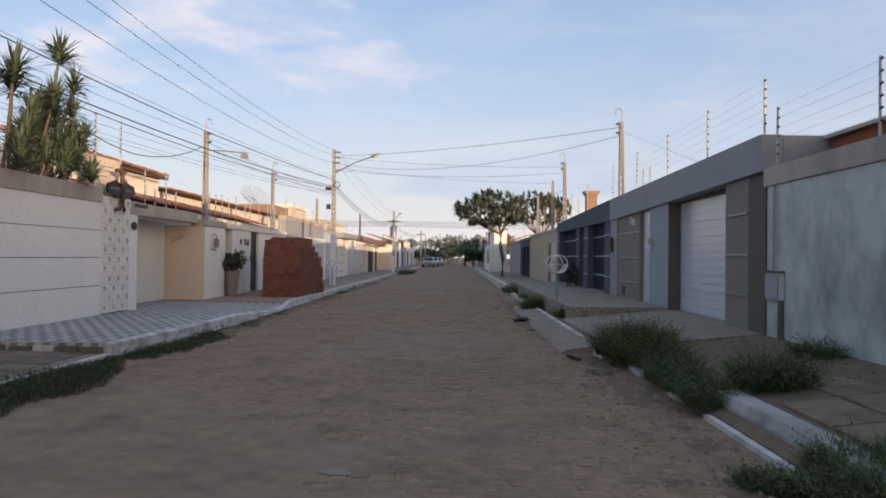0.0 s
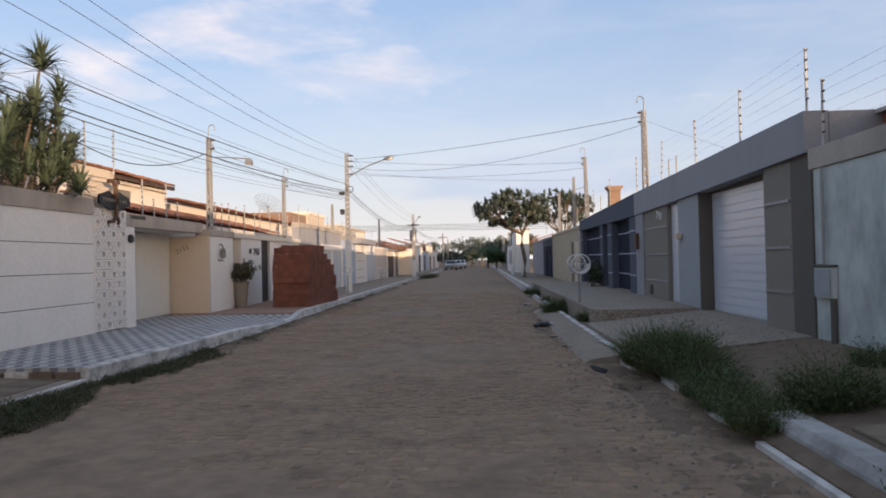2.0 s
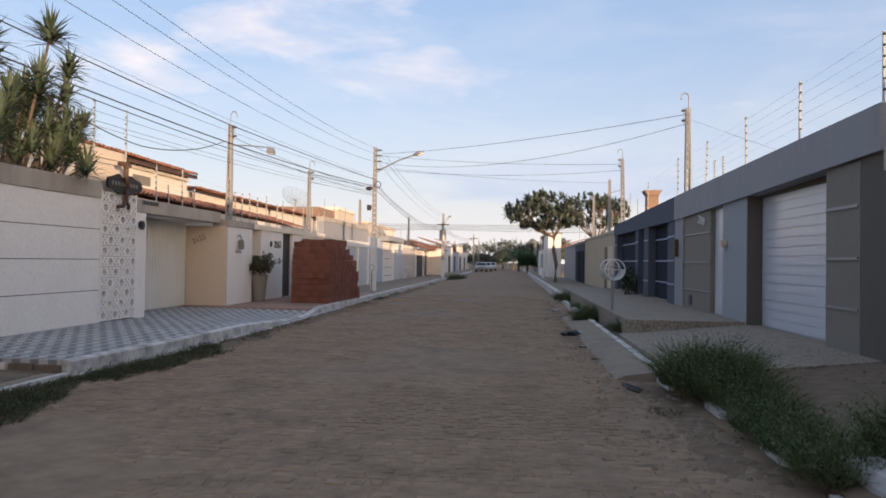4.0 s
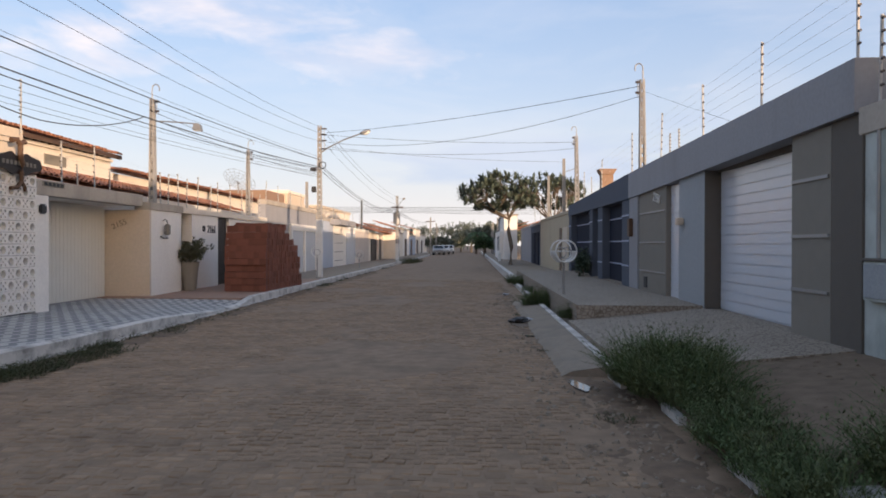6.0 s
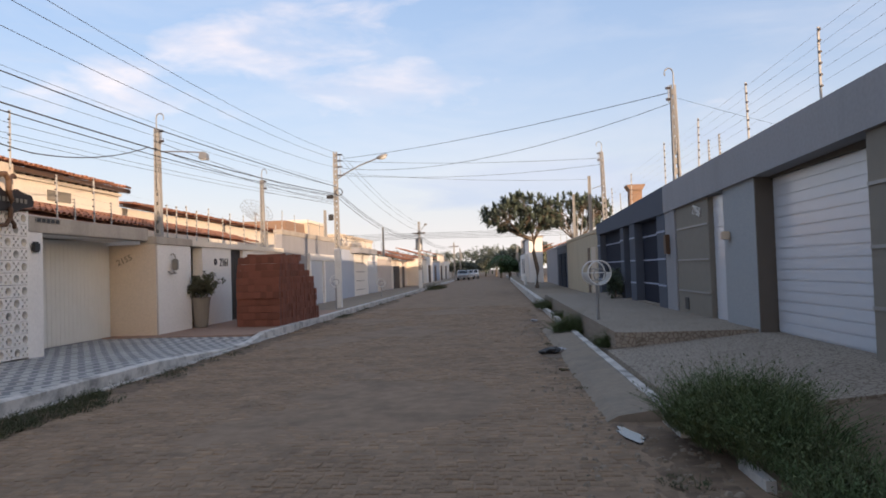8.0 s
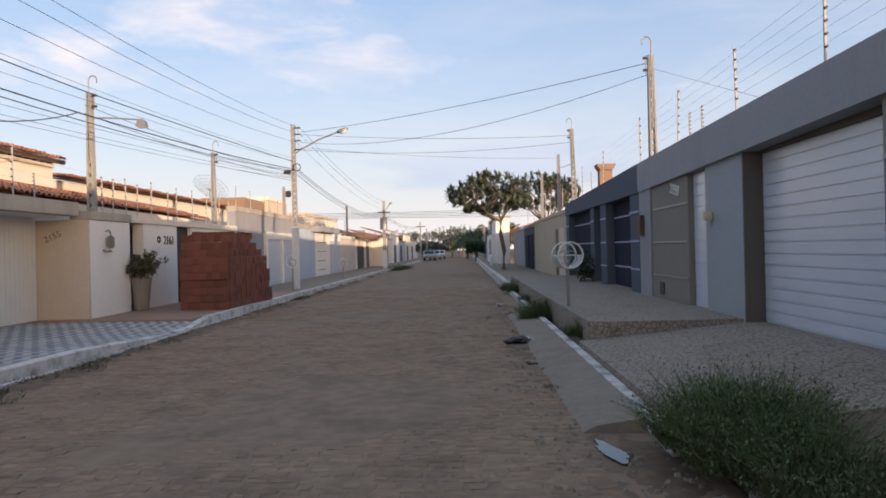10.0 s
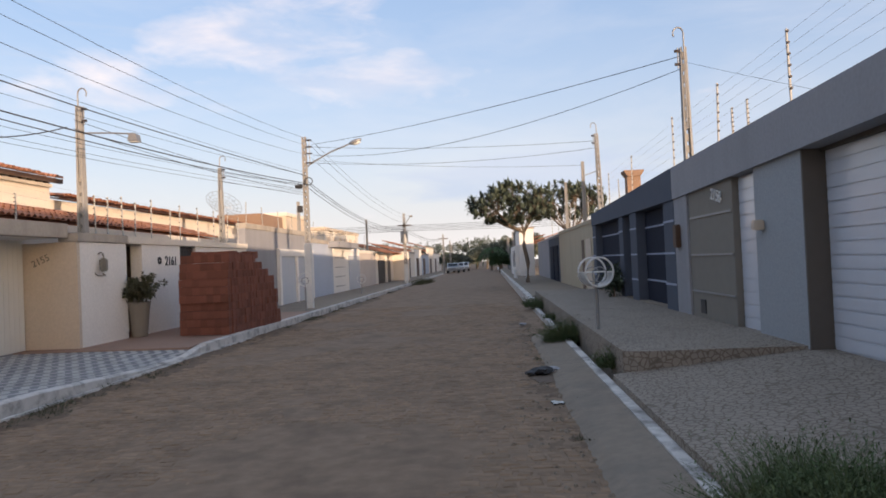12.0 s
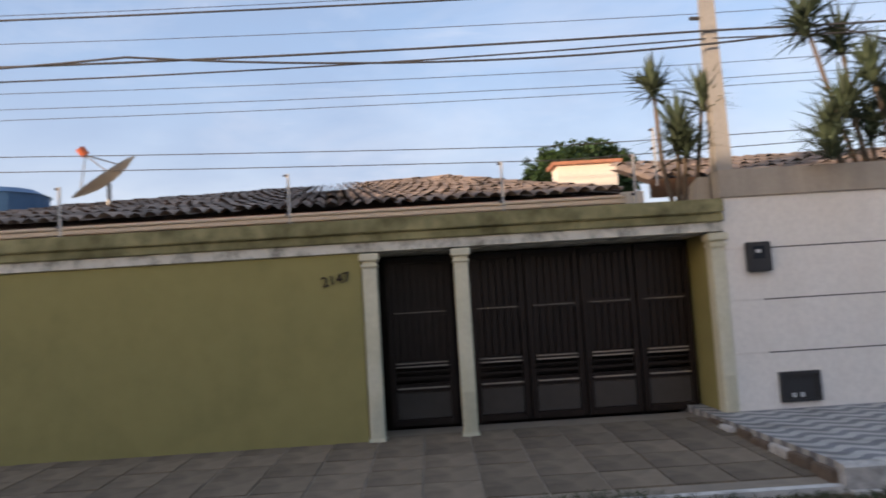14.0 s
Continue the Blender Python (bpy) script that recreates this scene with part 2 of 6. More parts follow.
M = {
    "white": material("white_plaster", (0.79, 0.755, 0.705), 0.9, stain=0.14, stain_colour=(0.5, 0.47, 0.42), streaks=0.5),
    "white_kerb": material("whitewashed_kerb", (0.60, 0.57, 0.53), 0.9, stain=0.95, stain_colour=(0.12, 0.11, 0.10), grain=9, stain_scale=2.6),
    "old_whitewash": material("old_dirty_whitewash", (0.40, 0.39, 0.37), 0.95, stain=0.95, stain_colour=(0.14, 0.125, 0.11), grain=9, amount=0.6, bump=0.5, bump_scale=25),
    "cream": material("cream_plaster", (0.60, 0.505, 0.40), 0.9, stain=0.2, stain_colour=(0.5, 0.4, 0.28)),
    "cream_light": material("pale_cream_plaster", (0.74, 0.67, 0.575), 0.9, stain=0.25, stain_colour=(0.5, 0.44, 0.36)),
    "olive": material("olive_green_paint", (0.27, 0.24, 0.095), 0.85, grain=4, amount=0.25, stain=0.3, stain_colour=(0.16, 0.15, 0.06)),
    "olive_mould": material("olive_cornice_with_moss", (0.30, 0.28, 0.15), 0.95, other=(0.12, 0.115, 0.055), stain=0.97, stain_colour=(0.05, 0.048, 0.022), grain=3, amount=0.9, stain_scale=2.2),
    "band": material("white_band_with_mould", (0.62, 0.61, 0.55), 0.9, stain=0.97, stain_colour=(0.07, 0.07, 0.058), grain=4, amount=0.6, stain_scale=3.6),
    "pilaster": material("cream_white_pilaster", (0.62, 0.60, 0.47), 0.9, stain=0.45, stain_colour=(0.36, 0.35, 0.22)),
    "concrete": material("grey_concrete", (0.43, 0.385, 0.33), 0.95, stain=0.6, stain_colour=(0.21, 0.19, 0.165), streaks=0.8),
    "concrete_pole": material("pole_concrete", (0.31, 0.30, 0.285), 0.95, stain=0.3, stain_colour=(0.2, 0.19, 0.18)),
    "grey_paint": material("grey_render", (0.30, 0.30, 0.315), 0.9, stain=0.35, stain_colour=(0.2, 0.2, 0.2), streaks=0.7),
    "grey_stone": material("grey_textured_coating", (0.33, 0.35, 0.365), 0.9, grain=40, amount=0.5, bump=0.5, bump_scale=45),
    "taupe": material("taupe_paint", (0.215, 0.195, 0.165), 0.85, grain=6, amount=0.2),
    "old_brick": material("sooty_brick", (0.30, 0.195, 0.135), 0.95, grain=9, amount=0.6),
    # greyer panel colour includes the ground's reflection in the gate
    "panel_reflection": material("gate_panel_reflection", (0.062, 0.052, 0.044), 0.5, grain=5, amount=0.7),
    # pale colour for highlights painted along the gate rails
    "rail_highlight": material("pale_rail_highlight", (0.34, 0.29, 0.24), 0.4, grain=8, amount=0.6),
    # taupe at about half value, for pilaster, reveal, soffit and recess walls
    "taupe_dark": material("dark_taupe", (0.12, 0.105, 0.09), 0.85, grain=6, amount=0.2),
    "mint": material("weathered_pale_mint_wall", (0.50, 0.54, 0.51), 0.92, stain=0.85, stain_colour=(0.19, 0.205, 0.19), grain=3, amount=0.5, streaks=0.4),
    "blue": material("slate_blue_paint", (0.09, 0.103, 0.13), 0.9, spec=0.2, grain=5, amount=0.2),
    "navy": material("navy_gate_metal", (0.020, 0.024, 0.038), 0.85, grain=4, amount=0.2, spec=0.12),
    "blue_line": material("pale_blue_line", (0.30, 0.34, 0.44), 0.7),
    "beige": material("beige_plaster", (0.46, 0.39, 0.28), 0.9, stain=0.3, stain_colour=(0.28, 0.24, 0.18), streaks=0.7),
    "pale_blue": material("pale_blue_plaster", (0.42, 0.47, 0.56), 0.9, stain=0.2, stain_colour=(0.3, 0.33, 0.38)),
    "pink": material("pinkish_plaster", (0.56, 0.49, 0.43), 0.9, stain=0.3, stain_colour=(0.35, 0.28, 0.25)),
    "door_white": material("white_aluminium_door", (0.56, 0.585, 0.63), 0.24, grain=3, amount=0.12, bump=0.35, bump_scale=3.5, spec=0.55),
    "door_cream": material("off_white_steel_gate", (0.66, 0.64, 0.58), 0.6, grain=3, amount=0.12, bump=0.05),
    # dark wood whose base is lowered further for the shade under the gateway soffit
    "wood_dark": material("dark_wood_with_shade", (0.022, 0.014, 0.011), 0.42, other=(0.013, 0.009, 0.007), grain=7, amount=0.7, spec=0.25),
    "wood_brown": material("brown_wood", (0.10, 0.055, 0.032), 0.6, grain=9, amount=0.6),
    "metal_grey": material("dull_grey_metal", (0.30, 0.30, 0.30), 0.5, metal=0.6),
    "metal_white": material("white_painted_metal", (0.66, 0.66, 0.64), 0.55, stain=0.3, stain_colour=(0.3, 0.24, 0.18)),
    "post_paint": material("dull_pale_post_paint", (0.46, 0.45, 0.43), 0.6, stain=0.3, stain_colour=(0.3, 0.27, 0.24)),
    "dark": material("dark_plastic", (0.035, 0.035, 0.037), 0.6, bump=0.05),
    "groove": material("dark_joint", (0.13, 0.12, 0.11), 0.95),
    "insulator": material("dark_insulator", (0.05, 0.04, 0.04), 0.4),
    "roof_tile": material("clay_roof_tile", (0.27, 0.20, 0.155), 0.95, other=(0.16, 0.13, 0.11), grain=14, amount=0.8, stain=0.7, stain_colour=(0.085, 0.075, 0.068), random_shade=0.35, island=True),
    "roof_red": material("red_clay_roof_tile", (0.40, 0.18, 0.11), 0.95, other=(0.26, 0.13, 0.085), grain=10, amount=0.6, stain=0.3, stain_colour=(0.1, 0.06, 0.045), random_shade=0.2, island=True),
    "block": material("red_clay_block", (0.165, 0.063, 0.042), 0.95, other=(0.22, 0.085, 0.054), grain=8, amount=0.5, stain=0.35, stain_colour=(0.15, 0.06, 0.042), random_shade=0.18),
    "block_join": material("red_clay_block_far", (0.25, 0.085, 0.05), 0.95, random_shade=0.3, island=True),
    "mortar_dirt": material("packed_street_dirt", (0.215, 0.148, 0.099), 1.0, other=(0.285, 0.203, 0.138), grain=5, amount=0.9, stain=0.7, stain_colour=(0.125, 0.087, 0.06), bump=0.5, bump_scale=35),
    "cobble": material("worn_cobblestone", (0.285, 0.195, 0.125), 0.95, other=(0.195, 0.132, 0.087), grain=6, amount=0.8, stain=0.65, stain_colour=(0.12, 0.084, 0.058), random_shade=0.13, bump=0.5, bump_scale=40),
    "cobble_join": material("worn_cobblestone_field", (0.285, 0.195, 0.125), 0.95, other=(0.195, 0.132, 0.087), grain=6, amount=0.8, stain=0.65, stain_colour=(0.12, 0.084, 0.058), random_shade=0.13, island=True, bump=0.5, bump_scale=40),
    "pave": material("grey_pavement_concrete", (0.26, 0.212, 0.162), 0.95, stain=0.55, stain_colour=(0.13, 0.115, 0.10), grain=10, amount=0.5, bump=0.3),
    "pave_slab": material("concrete_paving_slab", (0.20, 0.155, 0.11), 0.95, stain=0.9, stain_colour=(0.085, 0.066, 0.048), grain=6, amount=0.6, bump=0.3, random_shade=0.16),
    "terracotta": material("terracotta_floor_tile", (0.30, 0.19, 0.14), 0.8, stain=0.4, stain_colour=(0.3, 0.2, 0.15), grain=5),
    "earth": material("bare_earth", (0.125, 0.09, 0.063), 1.0, other=(0.19, 0.14, 0.098), grain=6, amount=0.8, bump=0.6, bump_scale=25),
    "grass": material("weedy_grass", (0.070, 0.108, 0.042), 0.9, other=(0.11, 0.118, 0.055), grain=3, amount=0.8, bump=0, random_shade=0.3, island=True),
    "dry_grass": material("dark_dry_weeds", (0.05, 0.062, 0.026), 0.9, other=(0.075, 0.07, 0.04), grain=3, amount=0.8, bump=0, random_shade=0.3, island=True),
    "leaf": material("dark_green_leaf", (0.045, 0.085, 0.03), 0.6, other=(0.03, 0.06, 0.022), grain=2, amount=0.7, bump=0, random_shade=0.35, island=True),
    # distance haze is put into this leaf colour: paler and greyer
    "leaf_far": material("haze_tinted_far_leaf", (0.15, 0.17, 0.135), 0.8, other=(0.12, 0.14, 0.11), grain=1, amount=0.7, bump=0, random_shade=0.3, island=True),
    "silt": material("damp_gutter_silt", (0.12, 0.084, 0.058), 0.98, other=(0.20, 0.137, 0.09), grain=7, amount=0.9, bump=0.5, bump_scale=30),
    # blue-green leaf colour lifted to carry aerial haze
    "leaf_tree": material("haze_tinted_tree_leaf", (0.095, 0.12, 0.09), 0.75, other=(0.07, 0.092, 0.066), grain=2, amount=0.7, bump=0, random_shade=0.3, island=True),
    "leaf_dull": material("dusty_olive_leaf", (0.085, 0.092, 0.052), 0.8, other=(0.11, 0.10, 0.065), grain=3, amount=0.8, bump=0, random_shade=0.3, island=True),
    "mud": material("dark_gutter_mud", (0.13, 0.096, 0.072), 0.95, other=(0.18, 0.135, 0.10), grain=9, amount=0.7, bump=0.4),
    "dracaena": material("spiky_blue_green_leaf", (0.055, 0.082, 0.052), 0.6, other=(0.085, 0.10, 0.055), grain=2, amount=0.7, bump=0, random_shade=0.4, island=True),
    "bark": material("grey_brown_bark", (0.16, 0.125, 0.095), 0.95, grain=15, amount=0.7, bump=0.5, bump_scale=30),
    "cable": material("black_cable", (0.045, 0.045, 0.048), 0.6, bump=0),
    "thin_wire": material("dull_wire", (0.30, 0.30, 0.30), 0.5, metal=0.3, bump=0),
    "water": material("puddle_water", (0.02, 0.02, 0.02), 0.05, bump=0, spec=0.6),
    "tank": material("blue_water_tank", (0.045, 0.12, 0.24), 0.5, bump=0),
    "dish": material("weathered_dish_metal", (0.42, 0.39, 0.33), 0.55, stain=0.4, stain_colour=(0.25, 0.2, 0.15)),
    "car_paint": material("white_car_paint", (0.5, 0.5, 0.51), 0.3, bump=0, spec=0.5),
    "car_silver": material("silver_car_paint", (0.35, 0.36, 0.37), 0.3, metal=0.5, bump=0),
    "glass": material("dark_car_glass", (0.02, 0.023, 0.027), 0.1, bump=0, spec=0.6),
    "rubber": material("black_rubber", (0.02, 0.02, 0.02), 0.9),
    "lamp_glass": material("lamp_glass", (0.6, 0.6, 0.57), 0.3, bump=0),
    "orange_plastic": material("orange_feed_cap", (0.5, 0.12, 0.05), 0.6, bump=0),
    "litter": material("grey_plastic_litter", (0.3, 0.3, 0.31), 0.5),
}


def patterned_tile():
    """Grey and white pavement tile with wavy bands."""
    m = bpy.data.materials.new("wavy_pavement_tile")
    m.use_nodes = True
    n, l = m.node_tree.nodes, m.node_tree.links
    b = n["Principled BSDF"]
    b.inputs["Roughness"].default_value = 0.75
    tc = n.new("ShaderNodeTexCoord")
    sx = n.new("ShaderNodeSeparateXYZ")
    l.new(tc.outputs["Object"], sx.inputs[0])

    def op(kind, a, c):
        q = n.new("ShaderNodeMath")
        q.operation = kind
        for k, v in enumerate((a, c)):
            if v is None:
                continue
            if isinstance(v, (int, float)):
                q.inputs[k].default_value = v
            else:
                l.new(v, q.inputs[k])
        return q.outputs[0]

    wave = op("MULTIPLY", op("SINE", op("MULTIPLY", sx.outputs[1], 2 * math.pi / 0.40), None), 0.062)
    band = op("GREATER_THAN", op("SINE", op("MULTIPLY", op("ADD", sx.outputs[0], wave), 2 * math.pi / 0.25), None), 0.05)
    grain = n.new("ShaderNodeTexNoise")
    grain.inputs["Scale"].default_value, grain.inputs["Detail"].default_value = 3.0, 6.0
    l.new(tc.outputs["Object"], grain.inputs["Vector"])
    mix = n.new("ShaderNodeMix")
    mix.data_type = "RGBA"
    l.new(band, mix.inputs[0])
    mix.inputs[6].default_value, mix.inputs[7].default_value = (0.45, 0.435, 0.41, 1), (0.20, 0.20, 0.21, 1)
    dirt = n.new("ShaderNodeMix")
    dirt.data_type, dirt.blend_type = "RGBA", "MULTIPLY"
    dirt.inputs[0].default_value = 0.55
    l.new(mix.outputs[2], dirt.inputs[6])
    gr = n.new("ShaderNodeValToRGB")
    gr.color_ramp.elements[0].position, gr.color_ramp.elements[1].position = 0.3, 0.65
    gr.color_ramp.elements[0].color = (0.45, 0.42, 0.38, 1)
    l.new(grain.outputs["Fac"], gr.inputs[0])
    l.new(gr.outputs[0], dirt.inputs[7])
    l.new(dirt.outputs[2], b.inputs["Base Color"])
    return m


def pebbled_tile():
    """Pale driveway tile with a mosaic of small irregular stones."""
    m = material("mosaic_driveway_tile", (0.305, 0.258, 0.208), 0.85, grain=10, amount=0.4, stain=0.5, stain_colour=(0.19, 0.16, 0.13))
    n, l = m.node_tree.nodes, m.node_tree.links
    b = n["Principled BSDF"]
    vor = n.new("ShaderNodeTexVoronoi")
    vor.feature = "DISTANCE_TO_EDGE"
    vor.inputs["Scale"].default_value = 13.0
    tc = n.new("ShaderNodeTexCoord")
    l.new(tc.outputs["Object"], vor.inputs["Vector"])
    r = n.new("ShaderNodeValToRGB")
    r.color_ramp.elements[0].position, r.color_ramp.elements[1].position = 0.02, 0.12
    r.color_ramp.elements[0].color = (0.55, 0.51, 0.47, 1)
    l.new(vor.outputs["Distance"], r.inputs[0])
    mx = n.new("ShaderNodeMix")
    mx.data_type, mx.blend_type = "RGBA", "MULTIPLY"
    mx.inputs[0].default_value = 1.0
    old = b.inputs["Base Color"].links[0].from_socket
    l.new(old, mx.inputs[6])
    l.new(r.outputs[0], mx.inputs[7])
    l.new(mx.outputs[2], b.inputs["Base Color"])
    return m


M["wave_tile"] = patterned_tile()
M["mosaic"] = pebbled_tile()


# ---- building helpers ----
def place(ob):
    """World place of an unrotated thing or part."""
    p = Vector(ob.location)
    while ob.parent:
        ob = ob.parent
        p = p + Vector(ob.location)
    return p


def thing(name, at, label, category, group="", kind=""):
    ob = new(name)
    ob.empty_display_size = 0.2
    ob.location = at
    return tagged(ob, label, category, group, kind)


def part(name, bm, mat, parent=None, label="", category="", group="", kind="", smooth=False):
    """Links a bmesh, drawn in world metres, as one mesh object under a thing or a part."""
    if parent:
        bmesh.ops.translate(bm, verts=bm.verts, vec=-place(parent))
    me = bpy.data.meshes.new(name)
    bm.to_mesh(me)
    bm.free()
    if smooth:
        me.shade_smooth()
    me.materials.append(M[mat])
    ob = new(name, me)
    ob.parent = parent
    return tagged(ob, label, category, group, kind)


def raw_part(name, verts, faces, mat, parent=None, label="", category="", group="", kind="", smooth=False):
    off = place(parent) if parent else Vector((0, 0, 0))
    me = bpy.data.meshes.new(name)
    v = np.array(verts, dtype=float) - np.array(off)
    me.from_pydata(v.tolist(), [], faces)
    if smooth:
        me.shade_smooth()
    me.materials.append(M[mat])
    ob = new(name, me)
    ob.parent = parent
    return tagged(ob, label, category, group, kind)


def box(x0, x1, y0, y1, z0, z1, bevel=0.0, bm=None):
    keep = bm
    bm = bmesh.new() if bm is None or bevel else bm
    made = bmesh.ops.create_cube(bm, size=1.0)["verts"]
    for v in made:
        v.co = Vector(((x0 + x1) / 2 + v.co.x * (x1 - x0), (y0 + y1) / 2 + v.co.y * (y1 - y0), (z0 + z1) / 2 + v.co.z * (z1 - z0)))
    if bevel:
        bmesh.ops.bevel(bm, geom=bm.edges, offset=bevel, segments=2, affect="EDGES")
        if keep is not None:
            me = bpy.data.meshes.new("tmp")
            bm.to_mesh(me)
            keep.from_mesh(me)
            bpy.data.meshes.remove(me)
            bm.free()
            return keep
    return bm


def prism(outline, lo, hi, axis="z"):
    """Extrudes a polygon: (x, y) up z, (y, z) along x, or (x, z) along y."""
    bm = bmesh.new()
    put = {"z": lambda p, t: (p[0], p[1], t), "x": lambda p, t: (t, p[0], p[1]), "y": lambda p, t: (p[0], t, p[1])}[axis]
    a = [bm.verts.new(put(p, lo)) for p in outline]
    b = [bm.verts.new(put(p, hi)) for p in outline]
    bm.faces.new(a), bm.faces.new(b)
    for k in range(len(a)):
        bm.faces.new((a[k], a[k - 1], b[k - 1], b[k]))
    bmesh.ops.recalc_face_normals(bm, faces=bm.faces)
    return bm


def tube(points, radius, sides=8, bm=None, taper=1.0):
    """A round bar along a line of points."""
    bm = bm or bmesh.new()
    rings = []
    pts = [Vector(p) for p in points]
    for k, p in enumerate(pts):
        d = (pts[min(k + 1, len(pts) - 1)] - pts[max(k - 1, 0)]).normalized()
        q = d.to_track_quat("Z", "Y")
        r = radius * (1 + (taper - 1) * k / max(1, len(pts) - 1))
        rings.append([bm.verts.new(p + q @ Vector((r * math.cos(2 * math.pi * s / sides), r * math.sin(2 * math.pi * s / sides), 0))) for s in range(sides)])
    for a, b in zip(rings, rings[1:]):
        for s in range(sides):
            bm.faces.new((a[s - 1], a[s], b[s], b[s - 1]))
    bm.faces.new(rings[0][::-1]), bm.faces.new(rings[-1])
    return bm


def ring(centre, axis_q, radius, thick, bm=None, arc=2 * math.pi, start=0.0, n=20):
    pts = [Vector(centre) + axis_q @ Vector((radius * math.cos(start + arc * k / n), radius * math.sin(start + arc * k / n), 0)) for k in range(n + 1)]
    return tube(pts, thick, 6, bm)


def lettering(text, size, mat, parent, m, name="house_number", label=""):
    """Raised characters in the built-in font, as a mesh."""
    cu = bpy.data.curves.new("text", "FONT")
    cu.body, cu.size, cu.extrude, cu.align_x = text, size, 0.012, "CENTER"
    cu.resolution_u = 3
    tmp = bpy.data.objects.new("text", cu)
    me = bpy.data.meshes.new_from_object(tmp)
    bpy.data.objects.remove(tmp)
    me.materials.clear()
    me.materials.append(M[mat])
    ob = new(name, me)
    if parent:
        m = Matrix.Translation(-place(parent)) @ m
    ob.parent = parent
    ob.matrix_basis = m
    return tagged(ob, label)


FACE_STREET_LEFT = Matrix(((0, 0, 1, 0), (1, 0, 0, 0), (0, 1, 0, 0), (0, 0, 0, 1)))    # reads along +y, faces +x
FACE_STREET_RIGHT = Matrix(((0, 0, -1, 0), (-1, 0, 0, 0), (0, 1, 0, 0), (0, 0, 0, 1)))  # reads along -y, faces -x


# ---- ground, road, pavements ----
def plain(name, bm, mat, label, category="", kind="structure", parent=None):
    return part(name, bm, mat, parent, label, category or name, "", kind)


def chipped_block():
    """High kerb with an uneven, crumbling top edge."""
    bm = bmesh.new()
    cuts = []
    for k in range(103):
        y = -3.0 + k * 0.1
        chip = 0.05 * max(0.0, noise.noise(Vector((y * 2.1, 4.0, 0)))) + 0.025 * noise.noise(Vector((y * 8.0, 1.0, 0)))
        cuts.append([bm.verts.new(p) for p in ((2.61, y, -0.2), (2.655 + 0.3 * chip, y, 0.15 - chip), (2.70 + chip, y, 0.225 - chip * 0.6), (2.90, y, 0.235), (2.90, y, -0.2))])
    for a, b in zip(cuts, cuts[1:]):
        for i in range(4):
            bm.faces.new((a[i], a[i + 1], b[i + 1], b[i]))
    bm.faces.new(cuts[0])
    bm.faces.new(cuts[-1])
    bmesh.ops.recalc_face_normals(bm, faces=bm.faces)
    return bm


plain("ground", box(-900, 900, -900, 900, -0.5, -0.07), "earth", "bare brown earth that reaches the horizon")
road = plain("road", box(-5.3, 2.5, -16, 130, -0.3, -0.014), "mortar_dirt", "dusty brown dirt bed of the cobbled street")
plain("pavement_west", prism([(-8.7, -0.3), (-8.7, 0.10), (-7.8, 0.10), (-5.33, 0.035), (-5.33, -0.3)], -16, 10.53, "y"), "pave", "worn grey concrete pavement beside the green house", "pavement")


def smooth_step(a, b, t):
    q = max(0.0, min(1.0, (t - a) / (b - a)))
    return q * q * (3 - 2 * q)


def kerb_line(y):
    """Outer edge of the western kerb."""
    return -5.24 + 0.19 * smooth_step(10.0, 13.0, y) + 0.07 * smooth_step(12.5, 16.0, y) - 0.06 * smooth_step(17.0, 20.5, y)


def kerb_top(y):
    """The kerb dips in front of the garage and rises again at the neighbour's."""
    return 0.205 - 0.15 * smooth_step(15.3, 19.6, y) + 0.11 * smooth_step(20.3, 21.3, y)


def strip_sheet(name, x_in, x_out, top, y0, y1, nx, ny, mat, label, category):
    """A thick strip along the street whose top follows a function of place."""
    bm = bmesh.new()
    grid = []
    for j in range(ny + 1):
        y = y0 + (y1 - y0) * j / ny
        a, b = x_in(y), x_out(y)
        line = [bm.verts.new((a, y, -0.3))] + [bm.verts.new((a + (b - a) * i / nx, y, top(i / nx, y))) for i in range(nx + 1)] + [bm.verts.new((b, y, -0.3))]
        grid.append(line)
    for p, q in zip(grid, grid[1:]):
        for i in range(nx + 2):
            bm.faces.new((p[i], p[i + 1], q[i + 1], q[i]))
    bm.faces.new(grid[0])
    bm.faces.new(grid[-1])
    bmesh.ops.recalc_face_normals(bm, faces=bm.faces)
    return plain(name, bm, mat, label, category)


def tiled_top(u, y):
    inner = 0.185 - 0.04 * smooth_step(16.0, 18.0, y)
    return inner + (kerb_top(y) - 0.006 - inner) * smooth_step(0.35, 1.0, u)


strip_sheet("pavement_tiled", lambda y: -9.2, lambda y: kerb_line(y) - 0.14, tiled_top, 10.53, 20.9, 12, 44, "wave_tile", "pavement of grey and white wavy patterned tiles", "pavement")
plain("pavement_terracotta", box(-9.2, -5.22, 20.9, 31.0, -0.3, 0.165), "terracotta", "reddish terracotta pavement under the brick stack", "pavement")
plain("pavement_far_west", box(-9.2, -5.2, 31.0, 128, -0.3, 0.15), "pave", "grey concrete pavement stained with damp", "pavement")
plain("pavement_far_east", box(2.42, 7.5, 32.6, 128, -0.3, 0.30), "pave", "grey concrete pavement in front of the walls", "pavement")
plain("driveway", prism([(2.40, -0.3), (2.40, 0.2), (4.75, 0.43), (5.4, 0.43), (5.4, -0.3)], 10.85, 15.78, "y"), "mosaic", "pale mosaic tiled driveway sloping up to the garage", "driveway")
tmp = prism([(2.55, 15.9), (2.72, 15.78), (5.4, 15.78), (5.4, 32.6), (2.55, 32.6)], -0.3, 0.47)
plain("raised_pavement", tmp, "mosaic", "raised pavement of pale mosaic tiles with a rounded corner", "pavement")
